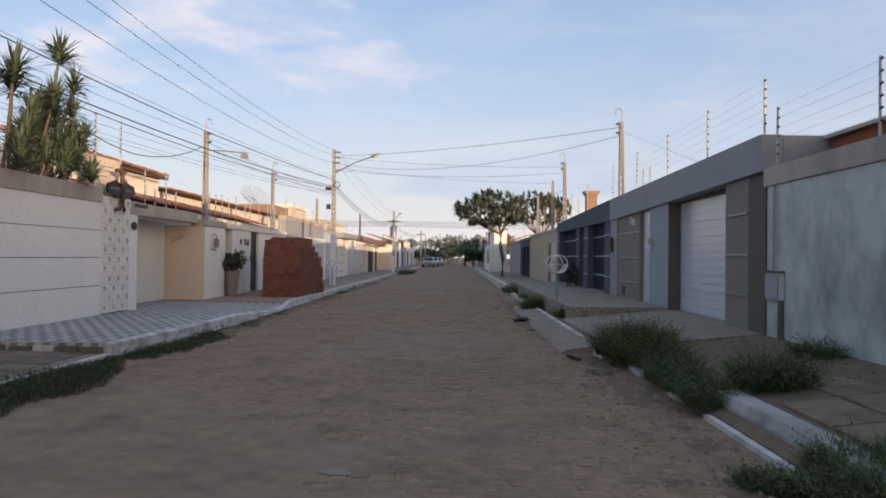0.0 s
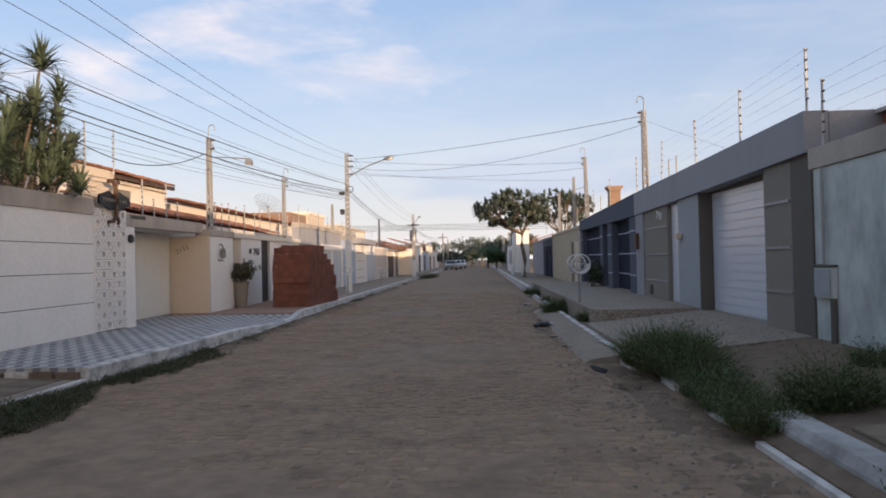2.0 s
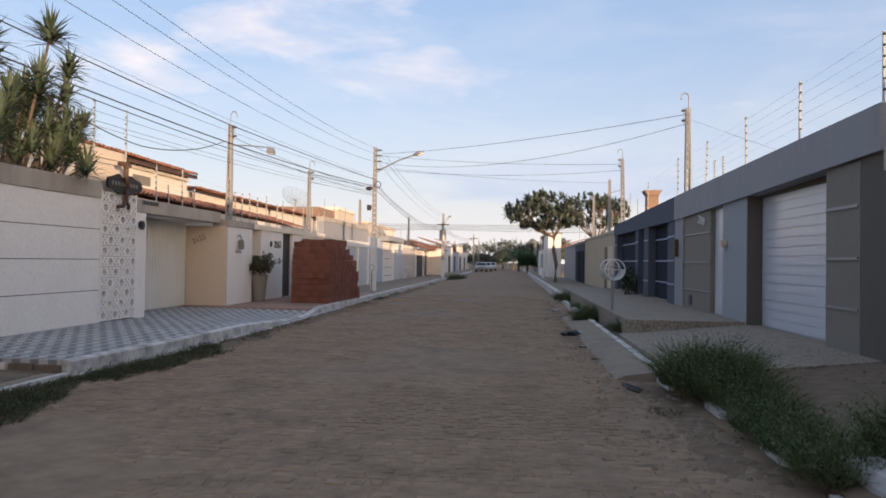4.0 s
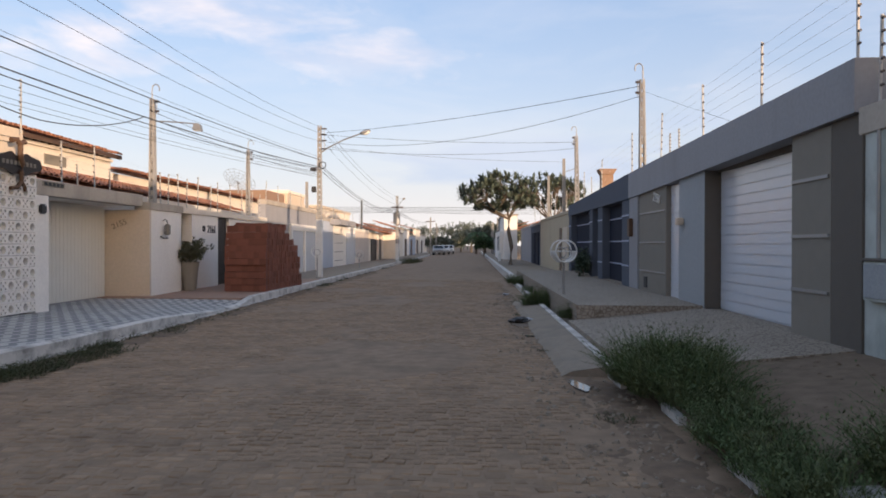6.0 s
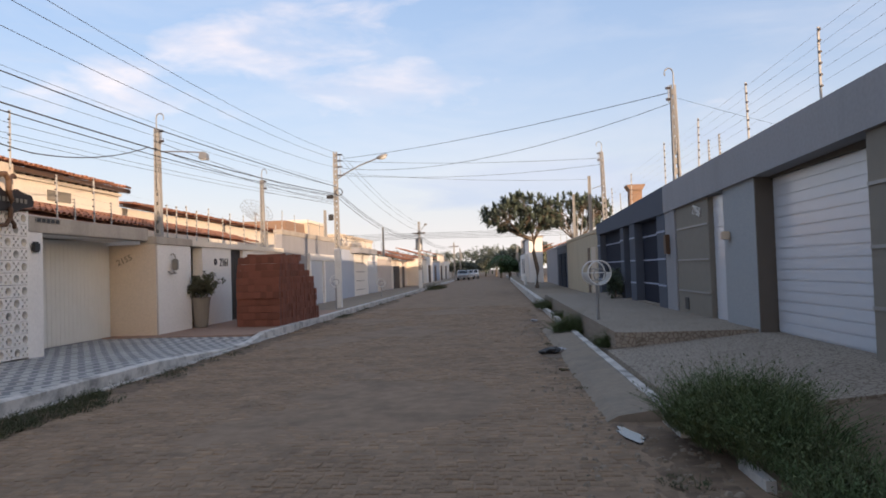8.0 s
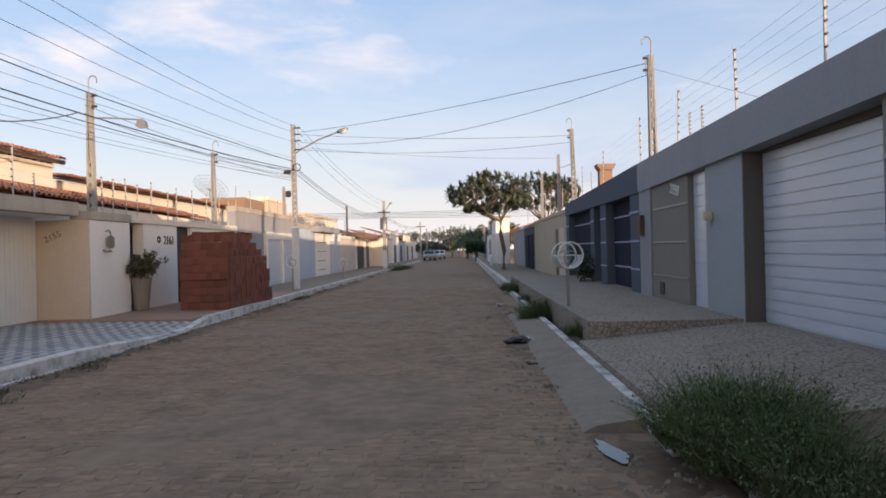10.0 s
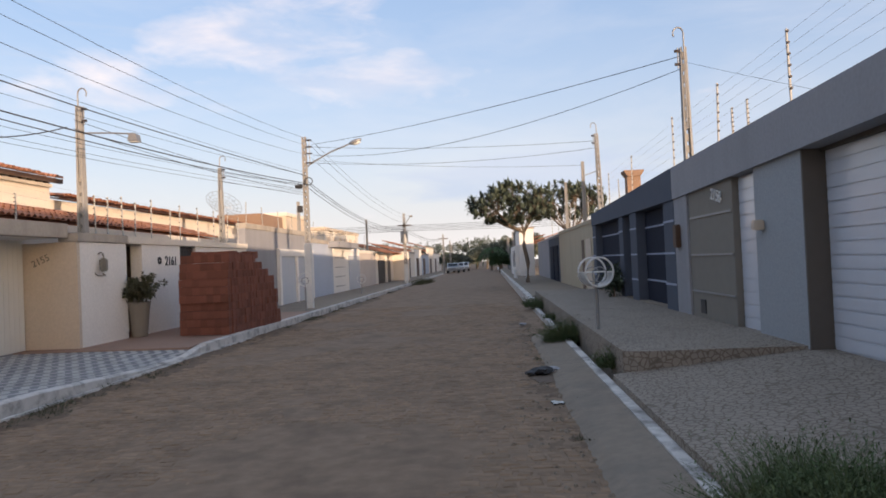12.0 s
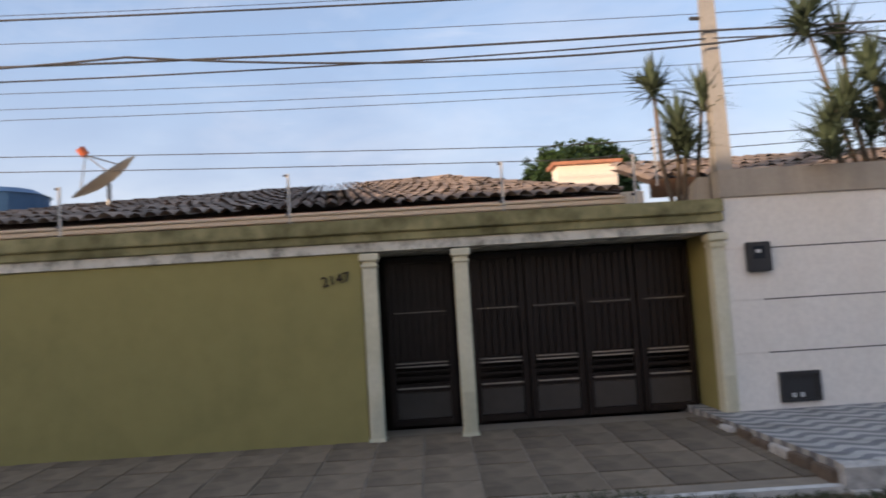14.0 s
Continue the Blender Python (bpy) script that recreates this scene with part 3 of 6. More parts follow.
plain("verge", prism([(2.53, -0.3), (2.53, 0.055), (2.66, 0.12), (3.1, 0.22), (4.75, 0.42), (5.0, 0.42), (5.0, -0.3)], -16, 10.85, "y"), "earth", "bare earth verge with weeds along the pale wall", "verge")
kerb_noise = lambda y, k: 0.012 * noise.noise(Vector((y * 2.3, k, 0))) + 0.008 * noise.noise(Vector((y * 7.0, k, 3)))
strip_sheet("kerb_west", lambda y: kerb_line(y) - 0.137, lambda y: kerb_line(y) + kerb_noise(y, 1.0), lambda u, y: kerb_top(y) + kerb_noise(y, 5.0) * 0.6 - 0.022 * max(0.0, u - 0.7) / 0.3, 10.5, 21.4, 5, 150, "white_kerb", "whitewashed concrete kerb, chipped and stained", "kerb")
plain("kerb_west_far", prism([(-5.04, 21.4), (-5.0, 31), (-5.05, 128), (-5.2, 128), (-5.2, 31), (-5.22, 21.4)], -0.3, 0.178), "white_kerb", "low whitewashed kerb along the pavement", "kerb")
plain("kerb_west_low", box(-5.328, -5.24, -16, 10.495, -0.3, 0.045), "white_kerb", "low worn kerb edge of the green house's pavement", "kerb")
plain("kerb_east", box(2.28, 2.395, 10.9, 30.5, -0.3, 0.125), "white_kerb", "narrow whitewashed kerb with worn paint", "kerb")
plain("kerb_east_far", box(2.22, 2.42, 30.5, 128, -0.3, 0.32), "white_kerb", "pale kerb of the far pavement", "kerb")
for y0, y1, z in ((-16, 6.95, 0.035), (7.72, 8.25, 0.05), (9.4, 9.95, 0.06)):
    plain("kerb_east_low", box(2.46, 2.53, y0, y1, -0.3, z), "white_kerb", "narrow white gutter edge half covered with dirt", "kerb")
plain("kerb_block", chipped_block(), "old_whitewash", "high whitewashed kerb block with chipped top", "kerb")
strip_sheet("gutter_edge", lambda y: kerb_line(y) + 0.02, lambda y: kerb_line(y) + 0.085, lambda u, y: 0.022 + kerb_noise(y, 8.0), 10.5, 24.0, 2, 90, "white_kerb", "narrow pale gutter edge along the kerb", "gutter")
plain("gutter_apron", prism([(1.74, -0.3), (1.74, -0.012), (1.86, 0.05), (2.28, 0.11), (2.28, -0.3)], 11.6, 22.0, "y"), "pave", "smooth concrete gutter apron along the kerb", "gutter")

# slabs of concrete lying on the verge
rng = random.Random(3)
for yy in range(9):
    for xx in range(3):
        y0, x0 = -1.0 + yy * 0.95, 3.02 + xx * 0.56
        if (xx, yy) in ((2, 8), (0, 8)):
            continue
        bm = box(-0.265, 0.265, -0.46, 0.46, -0.05, 0.025, 0.008)
        ob = part("paving_slab", bm, "pave_slab", bpy.data.objects["verge"])
        ob.matrix_basis = pose(x0 + 0.28, y0 + 0.47, 0.235 + xx * 0.062, rng.uniform(-1, 1), -6 + rng.uniform(-1, 1), rng.uniform(-1.5, 1.5))
# worn stone slabs in front of the green gates
for yy in range(17):
    for xx in range(5):
        y0, x0 = 2.0 + yy * 0.52, -8.2 + xx * 0.53
        bm = box(-0.257, 0.257, -0.252, 0.252, -0.03, 0.010, 0.004)
        ob = part("paving_slab", bm, "pave_slab", bpy.data.objects["pavement_west"])
        ob.matrix_basis = pose(x0 + 0.26, y0 + 0.26, min(0.10, 0.10 - 0.0263 * (x0 + 0.26 + 7.8)) + rng.uniform(-0.004, 0.004), rng.uniform(-0.5, 0.5), 1.5 + rng.uniform(-0.5, 0.5), rng.uniform(-1, 1))


def tile_roof(name, eave_a, eave_b, ridge_a, ridge_b, mat, parent, pitch=0.19, label=""):
    """Rows of half-round clay tiles between an eave and a ridge line."""
    ea, eb, ra, rb = (Vector(p) for p in (eave_a, eave_b, ridge_a, ridge_b))
    n = max(2, int((eb - ea).length / pitch))
    rows = max(2, int(((ra + rb) / 2 - (ea + eb) / 2).length / 0.38))
    up = (eb - ea).cross(ra - ea).normalized()
    if up.z < 0:
        up = -up
    verts, faces = [], []
    for c in range(n):
        for r in range(rows):
            lift = up * (0.012 + 0.02 * rng.random())
            base = len(verts)
            for e in (r / rows, (r + 1.12) / rows):
                e = min(e, 1.0)
                for s in range(5):
                    u = (c + s / 4) / n
                    p = ea.lerp(eb, u).lerp(ra.lerp(rb, u), e)
                    verts.append(p + up * (0.065 * math.sin(math.pi * s / 4)) + (lift * (1.6 if e == r / rows else 0.4)))
            for s in range(4):
                faces.append((base + s, base + s + 1, base + 6 + s, base + 5 + s))
    slab = [ea - up * 0.05, eb - up * 0.05, rb - up * 0.05, ra - up * 0.05]
    base = len(verts)
    verts += slab
    faces.append((base, base + 1, base + 2, base + 3))
    return raw_part(name, verts, faces, mat, parent, label, smooth=False)


# ---- the green house ----
def classical_column(y, parent):
    bm = box(-8.13, -7.95, y - 0.085, y + 0.085, 0.1, 2.29, 0.01)
    col = part("column", bm, "pilaster", parent, "white pilaster with fluted base")
    cap = box(-8.15, -7.91, y - 0.115, y + 0.115, 2.20, 2.29, 0.012)
    box(-8.14, -7.925, y - 0.10, y + 0.10, 2.13, 2.16, 0.006, cap)
    part("capital", cap, "pilaster", col)
    for k in (-0.05, 0.0, 0.05):
        part("flute", box(-7.952, -7.935, y + k - 0.014, y + k + 0.014, 0.16, 0.62, 0.004), "pilaster", col)
    part("base", box(-8.15, -7.92, y - 0.10, y + 0.10, 0.09, 0.14, 0.008), "pilaster", col)
    return col


def panelled_gate(y0, y1, leaves, parent):
    """Dark wooden gate: leaves with stiles, vertical boards above, two rows of slats below."""
    w = (y1 - y0) / leaves
    for k in range(leaves):
        a, b = y0 + k * w + 0.012, y0 + (k + 1) * w - 0.012
        frame_bm = bmesh.new()
        for s in ((a, a + 0.07, 0.14, 2.27), (b - 0.07, b, 0.14, 2.27)):
            box(-8.73, -8.67, s[0], s[1], s[2], s[3], 0.006, frame_bm)
        for z in (0.14, 0.56, 0.86, 1.52, 2.19):
            box(-8.73, -8.67, a + 0.071, b - 0.071, z, z + 0.08, 0.006, frame_bm)
        leaf = part("gate_leaf", frame_bm, "wood_dark", parent, "dark wooden gate leaf with slatted panels")
        m = int((b - a - 0.14) / 0.085)
        for i in range(m):
            yy = a + 0.075 + i * (b - a - 0.15) / m
            part("board", box(-8.715, -8.69, yy, yy + 0.072, 0.941, 2.189, 0.004), "wood_dark", leaf)
        for z in (0.64, 0.715, 0.80):
            part("slat", box(-8.72, -8.685, a + 0.08, b - 0.08, z, z + (0.022 if z != 0.715 else 0.035), 0.004), "wood_dark", leaf)
        part("panel", box(-8.715, -8.695, a + 0.075, b - 0.075, 0.225, 0.556, 0.004), "panel_reflection", leaf)
        # thin pale strips draw the highlights and light lines on the rails
        for z, h in ((0.60, 0.018), (0.87, 0.016), (0.915, 0.014), (1.555, 0.008)):
            part("rail_gleam", box(-8.668, -8.662, a + 0.085, b - 0.085, z, z + h), "rail_highlight", leaf)


gh = thing("green_house", (-8.0, 4.0, 0.1), "low olive green house with white pilasters and clay tile roof", "house")
part("wall", box(-8.2, -7.97, -16, 6.56, 0.0, 2.30), "olive", gh, "olive green plastered street wall")
part("wall", box(-9.0, -8.0, 10.72, 10.88, 0.0, 2.30), "olive", gh, "olive green gate reveal")
part("wall", box(-9.0, -8.21, 6.42, 6.58, 0.0, 2.30), "olive", gh)
part("soffit", box(-9.0, -8.21, 6.59, 10.71, 2.295, 2.42), "band", gh)
part("band", box(-8.22, -7.935, -16, 10.88, 2.305, 2.42, 0.004), "band", gh, "white moulding blackened by mould")
cor = box(-8.25, -7.90, -16, 10.88, 2.422, 2.52, 0.01)
box(-8.30, -7.86, -16, 10.88, 2.522, 2.69, 0.015, cor)
part("cornice", cor, "olive_mould", gh, "green cornice covered with moss and mould")
for y in (6.66, 7.74, 10.80):
    classical_column(y, gh)
panelled_gate(6.78, 7.63, 1, gh)
panelled_gate(7.85, 10.70, 4, gh)
# near-black sheet behind the gates, its colour stands in for shade
part("wall", box(-9.3, -9.0, -16, 10.8, 0.0, 2.6), "wood_dark", gh, "gateway back wall coloured dark for shade")
part("wall", box(-16.5, -9.31, -16, 10.6, 0.0, 2.85), "cream_light", gh)
tile_roof("roof", (-8.62, -6.0, 2.98), (-8.62, 9.9, 2.93), (-12.5, -1.0, 3.74), (-12.5, 7.7, 3.95), "roof_tile", gh, label="weathered brown clay tile roof")
tile_roof("roof", (-8.62, 9.9, 2.93), (-14.5, 10.6, 2.95), (-12.5, 7.7, 3.95), (-12.52, 7.7, 3.95), "roof_tile", gh)
gut = bmesh.new()
box(-8.72, -8.60, -6.0, 9.95, 2.80, 2.86, 0.01, gut)
box(-8.70, -8.58, -6.0, 9.95, 2.865, 2.905, 0.01, gut)
part("gutter", gut, "cream", gh, "cream painted eaves gutter")
part("fascia", box(-8.80, -8.73, -6.0, 9.9, 2.55, 2.93), "roof_red", gh)
part("parapet", box(-9.6, -9.0, 9.95, 10.3, 2.6, 3.0, 0.01), "cream_light", gh)
lettering("2147", 0.17, "wood_dark", gh, Matrix.Translation((-7.962, 6.27, 1.95)) @ FACE_STREET_LEFT @ pose(0, 0, 0, 0, 0, 10), label="dark metal house number")

# ---- the white house with the screen pillar ----
wh = thing("white_house", (-8.1, 13.5, 0.2), "white walled house with grey coping and grooved plaster", "house")
for z0, z1 in ((0.0, 0.837), (0.853, 1.462), (1.478, 2.072), (2.088, 2.70)):
    part("wall_course", box(-8.2, -7.97, 10.885, 15.5, z0, z1), "white", wh, "white plaster course between grooves")
for z in (0.845, 1.47, 2.08):
    part("groove", box(-8.19, -7.976, 11.3, 15.49, z - 0.0078, z + 0.0078), "groove", wh)
    part("plaster_fill", box(-8.19, -7.971, 10.9, 11.3, z - 0.0058, z + 0.0058), "white", wh)
part("coping", box(-8.22, -7.94, 10.87, 15.5, 2.70, 3.04, 0.012), "concrete", wh, "grey stained concrete coping")
part("coping", prism([(-8.15, 2.70), (-8.15, 3.0), (-9.4, 2.72), (-9.4, 2.4)], 10.70, 10.86, "y"), "concrete", wh)
part("wall", box(-14.0, -9.3, 12.0, 20.5, 0.0, 3.0), "cream_light", wh)
tile_roof("roof", (-9.0, 10.4, 3.12), (-9.0, 15.3, 3.12), (-11.0, 10.4, 3.72), (-11.0, 15.3, 3.72), "roof_tile", wh, label="dark brown clay tile roof")
part("fascia", box(-9.05, -8.98, 10.4, 15.3, 2.9, 3.14), "wood_brown", wh)
part("parapet", box(-8.45, -8.22, 15.34, 16.86, 2.9, 3.80, 0.012), "cream", wh, "cream block behind the hanging sign")
part("wall", box(-8.2, -7.97, 16.88, 17.29, 0.0, 2.52), "white", wh)
lint = box(-8.25, -7.96, 16.88, 21.38, 2.525, 2.83, 0.01)
part("lintel", lint, "concrete", wh, "grey concrete beam over the garage recess")
part("soffit", box(-9.1, -8.26, 17.0, 21.38, 2.53, 2.62), "white", wh)
part("wall", box(-9.2, -8.21, 17.12, 17.28, 0.0, 2.52), "white", wh)
part("wall", box(-9.1, -7.80, 21.40, 21.50, 0.0, 2.44), "cream", wh, "cream plastered side of the recess")
lettering("2155", 0.21, "taupe", wh, Matrix.Translation((-8.58, 21.395, 2.0)) @ pose(0, 0, 0, 90, 0, 0) @ pose(0, 0, 0, 0, 0, 22), label="metal house number")
gd = thing("garage_gate", (-8.98, 19.3, 0.2), "off-white ribbed steel garage gate", "gate")
part("panel", box(-9.04, -8.98, 17.3, 21.36, 0.12, 2.50), "door_cream", gd)
for k in range(26):
    part("rib", box(-8.979, -8.975, 17.34 + k * 0.154, 17.40 + k * 0.154, 0.17, 2.48, 0.006), "door_cream", gd)
part("rail", box(-8.978, -8.94, 17.3, 21.36, 0.12, 0.165), "metal_grey", gd)


def cobogo(size, big):
    """One openwork block, centred: a round hole, or five small square ones, in a square frame."""
    bm = bmesh.new()
    h, t = size / 2, 0.09
    if big:
        n = 20
        r = size * 0.36
        out = []
        for k in range(n):
            a = 2 * math.pi * (k + 0.5) / n
            c, s = math.cos(a), math.sin(a)
            m = h / max(abs(c), abs(s))
            out.append(((c * m, s * m), (c * r, s * r)))
        rings = [[bm.verts.new((x, p[w][0], p[w][1])) for p in out] for x in (0.0, -t) for w in (0, 1)]
        fo, fi, bo, bi = rings
        for k in range(n):
            j = (k + 1) % n
            bm.faces.new((fo[k], fo[j], fi[j], fi[k]))
            bm.faces.new((fi[k], fi[j], bi[j], bi[k]))
            bm.faces.new((fo[j], fo[k], bo[k], bo[j]))
    else:
        e = [q * size - h for q in (0.0, 0.11, 0.34, 0.385, 0.615, 0.66, 0.89, 1.0)]
        for b, spans in enumerate((((0, 7),), ((0, 1), (2, 5), (6, 7)), ((0, 7),), ((0, 3), (4, 7)), ((0, 7),), ((0, 1), (2, 5), (6, 7)), ((0, 7),))):
            for p, q in spans:
                box(-t, 0.0, e[p], e[q], e[b], e[b + 1], 0, bm)
    bmesh.ops.recalc_face_normals(bm, faces=bm.faces)
    me = bpy.data.meshes.new("pierced_block")
    bm.to_mesh(me)
    bm.free()
    me.materials.append(M["white"])
    return me


sp = thing("screen_pillar", (-8.0, 16.2, 0.15), "white openwork screen pillar of pierced concrete blocks", "screen")
# darker sheet gives the pierced holes their shade by colour
part("shade_backing", box(-8.36, -8.30, 15.505, 16.875, 0.15, 2.9), "taupe", sp)
part("frame", box(-8.18, -7.96, 15.505, 15.55, 0.15, 2.9), "white", sp)
part("frame", box(-8.18, -7.96, 16.835, 16.877, 0.15, 2.9), "white", sp)
size = 1.285 / 6
block_meshes = [cobogo(size * 0.985, q) for q in (False, True)]
for c in range(6):
    for r in range(12):
        ob = new("pierced_block", block_meshes[(c + r) % 2 == 0])
        ob.parent = sp
        ob.matrix_basis = pose(-7.95 + 8.0, 15.55 + (c + 0.5) * size - 16.2, 0.20 + (r + 0.5) * 0.2225 - 0.15)

# ---- the neighbouring house, number 2161 ----
nh = thing("neighbour_house", (-7.9, 26.0, 0.17), "white house front with dark door and beige coping", "house")
part("wall", box(-8.1, -7.80, 21.51, 23.43, 0.0, 2.44), "white", nh, "white pier between the recesses")
part("coping", box(-8.2, -7.76, 21.39, 23.47, 2.445, 2.64, 0.012), "concrete", nh)
part("wall", box(-8.9, -8.7, 23.0, 27.4, 0.0, 2.44), "beige", nh)
part("wall", box(-8.695, -8.105, 23.0, 23.2, 0.0, 2.44), "beige", nh)
part("wall", box(-8.1, -7.80, 24.2, 26.38, 0.0, 2.44), "white", nh)
part("coping", box(-8.9, -7.76, 23.48, 31.9, 2.445, 2.62, 0.012), "cream_light", nh)
part("wall", box(-8.1, -7.82, 27.5, 31.9, 0.0, 2.44), "white", nh)
dr = part("door", box(-8.02, -7.92, 26.39, 27.49, 0.17, 2.44), "wood_dark", nh, "dark wooden door")
for k in range(6):
    part("board", box(-7.918, -7.90, 26.42 + k * 0.175, 26.575 + k * 0.175, 0.25, 2.36, 0.004), "wood_dark", dr)
lettering("2161", 0.36, "dark", nh, Matrix.Translation((-7.792, 25.80, 1.90)) @ FACE_STREET_LEFT, label="black house number")
part("number_mark", ring((-7.79, 25.12, 2.03), Euler((0, radians(90), 0)).to_quaternion(), 0.075, 0.028, n=14), "dark", nh)
cw = part("wall", box(-12.0, -11.0, 25.45, 43.0, 2.0, 3.85), "cream_light", nh, "long cream upper wall lit by the low sun")
tile_roof("roof", (-8.3, 17.4, 2.95), (-8.3, 30.5, 2.80), (-9.9, 17.4, 3.42), (-9.9, 30.5, 3.25), "roof_red", nh, label="red clay tile roof behind the coping")
tile_roof("roof", (-10.6, 17.2, 4.45), (-10.6, 25.5, 4.37), (-12.6, 17.2, 4.95), (-12.6, 24.2, 4.85), "roof_red", nh, label="upper red clay tile roof")
part("eave_board", box(-10.72, -10.62, 17.1, 25.5, 4.26, 4.38), "wood_brown", nh)
part("wall", box(-12.4, -10.95, 17.6, 25.4, 2.5, 4.33), "cream_light", nh, "cream upper wall lit by the low sun")
part("window", box(-10.949, -10.92, 21.9, 22.9, 3.72, 4.0), "taupe", nh)
part("beam", box(-10.949, -10.85, 17.7, 25.38, 4.16, 4.25), "cream_light", nh)
for k in range(24):
    part("rafter_end", box(-10.94, -10.73, 17.3 + k * 0.34, 17.38 + k * 0.34, 4.27, 4.34), "wood_brown", nh)
tile_roof("roof", (-10.6, 25.5, 3.92), (-10.6, 43.0, 3.85), (-11.6, 25.5, 4.05), (-11.6, 43.0, 3.95), "roof_red", nh)

# ---- houses further up the west side ----
def low_house(name, y0, y1, top, mat, label, coping="concrete", x=-7.85, ztop=0.2, z0=0.0):
    h = thing(name, (x, (y0 + y1) / 2, 0.15), label, "house")
    part("wall", box(x - 0.3 if x < 0 else x, x if x < 0 else x + 0.3, y0, y1 - 0.01, z0, top), mat, h)
    part("coping", box((x - 0.34) if x < 0 else x - 0.04, (x + 0.04) if x < 0 else x + 0.34, y0, y1 - 0.01, top + 0.002, top + ztop, 0.01), coping, h)
    return h


g1 = low_house("grey_house", 31.92, 41.3, 3.2, "grey_paint", "tall plain grey wall with a white garage portal")
part("portal", box(-7.85, -7.72, 35.6, 41.2, 2.20, 2.50, 0.01), "white", g1, "white portal frame")
for y in (35.6, 38.2, 40.95):
    part("portal", box(-7.85, -7.72, y, y + 0.25, 0.1, 2.195), "white", g1)
for y in (35.86, 38.46):
    dd = part("garage_door", box(-7.845, -7.80, y, y + (2.32 if y < 36 else 2.47), 0.15, 2.19), "door_white", g1)
    for k in range(9):
        part("rib", box(-7.798, -7.785, y + 0.02, y + 2.3, 0.25 + k * 0.21, 0.28 + k * 0.21), "door_white", dd)
g2 = low_house("pale_blue_house", 41.3, 46.0, 2.9, "pale_blue", "pale blue wall under a grey coping")
part("coping", box(-8.3, -7.2, 45.0, 50.6, 2.72, 3.05, 0.02), "grey_paint", g2)
g3 = low_house("white_gate_house", 46.0, 54.2, 2.55, "white", "white wall with a panelled gate", "white")
for k in range(4):
    part("panel_line", box(-7.849, -7.84, 46.6, 49.2, 0.5 + k * 0.55, 0.53 + k * 0.55), "groove", g3)
part("gate", box(-7.849, -7.82, 50.4, 54.0, 0.15, 2.3), "door_white", g3)
g4 = low_house("pink_house", 54.2, 60.8, 2.5, "pink", "pinkish wall with ridged coping", "cream_light")
g5 = low_house("tiled_gate_house", 60.8, 76.0, 2.35, "cream_light", "cream house with a wide dark gate under a tile roof", "cream_light")
for y in (62.0, 65.4):
    gg = part("gate", box(-7.85, -7.80, y, y + 3.2, 0.15, 2.0), "wood_dark", g5, "dark double gate")
part("post", box(-7.8, -7.6, 65.21, 65.39, 0.15, 2.3), "white", g5)
tile_roof("roof", (-7.0, 60.8, 2.55), (-7.0, 71.0, 2.55), (-10.5, 60.8, 3.5), (-10.5, 71.0, 3.5), "roof_red", g5)
part("wall", box(-8.0, -6.4, 70.6, 71.0, 0.1, 2.7), "cream_light", g5, "cream end wall lit by the sun")
ymark = 76.0
for top, mat, width, lab in ((2.7, "cream_light", 9, "cream street wall of a far house"), (3.2, "white", 8, "white wall of a far house"), (2.6, "pale_blue", 10, "pale bluish wall of a far house"), (3.6, "cream_light", 9, "sunlit cream house far up the street"), (2.9, "white", 16, "pale far house wall")):
    h = low_house("far_house", ymark, ymark + width, top, mat, lab, "concrete", x=-7.4)
    part("gate", box(-7.4, -7.36, ymark + 2, ymark + 4.5, 0.15, 2.2), "wood_brown", h)
    tile_roof("roof", (-8.0, ymark, top + 0.2), (-8.0, ymark + width, top + 0.2), (-11, ymark, top + 1.1), (-11, ymark + width, top + 1.1), "roof_red", h)
    ymark += width
# upper storeys that rise behind the walls
u1 = thing("upper_storey", (-14.5, 55, 0), "cream and terracotta upper storey with a parapet", "house")
part("wall", box(-16, -13.2, 50, 54.6, 0, 5.2), "old_brick", u1)
part("wall", box(-17, -13.0, 54.7, 60, 0, 5.3), "cream", u1)
part("parapet", box(-17.1, -12.9, 54.6, 60.1, 5.31, 5.55, 0.02), "cream_light", u1)
u2 = thing("upper_storey", (-14.5, 75, 0), "cream two-storey house front with rows of windows", "house")
part("wall", box(-18, -13.5, 68, 84, 0, 4.9), "cream_light", u2)
part("parapet", box(-18.1, -13.4, 67.9, 84.1, 4.91, 5.2, 0.02), "cream", u2)
for k in range(6):
    part("window", box(-13.49, -13.45, 69 + k * 2.5, 70.2 + k * 2.5, 3.7, 4.4), "cream", u2)

# ---- east side: pale wall, grey house, blue house, beige house ----
mw = thing("weathered_wall", (4.85, 0, 0.4), "pale mint wall stained black by rain", "wall")
part("wall", box(4.73, 4.95, -16, 10.78, 0.0, 2.68), "mint", mw)
part("coping", box(4.70, 4.98, -16, 10.78, 2.683, 2.97, 0.01), "concrete", mw, "grey rough concrete band on top")
mb = part("meter_box", box(4.655, 4.728, 10.12, 10.60, 0.98, 1.38, 0.01), "mint", mw, "pale meter box")
part("meter_lid", box(4.64, 4.653, 10.15, 10.57, 1.01, 1.35, 0.006), "grey_stone", mb)
part("meter_rim", box(4.63, 4.729, 10.10, 10.62, 1.383, 1.41, 0.006), "taupe_dark", mb)
part("meter_pipe", tube([(4.69, 10.17, 0.40), (4.69, 10.17, 0.98)], 0.04, 10), "taupe_dark", mw)
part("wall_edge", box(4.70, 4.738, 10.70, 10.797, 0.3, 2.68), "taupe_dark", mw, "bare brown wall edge")
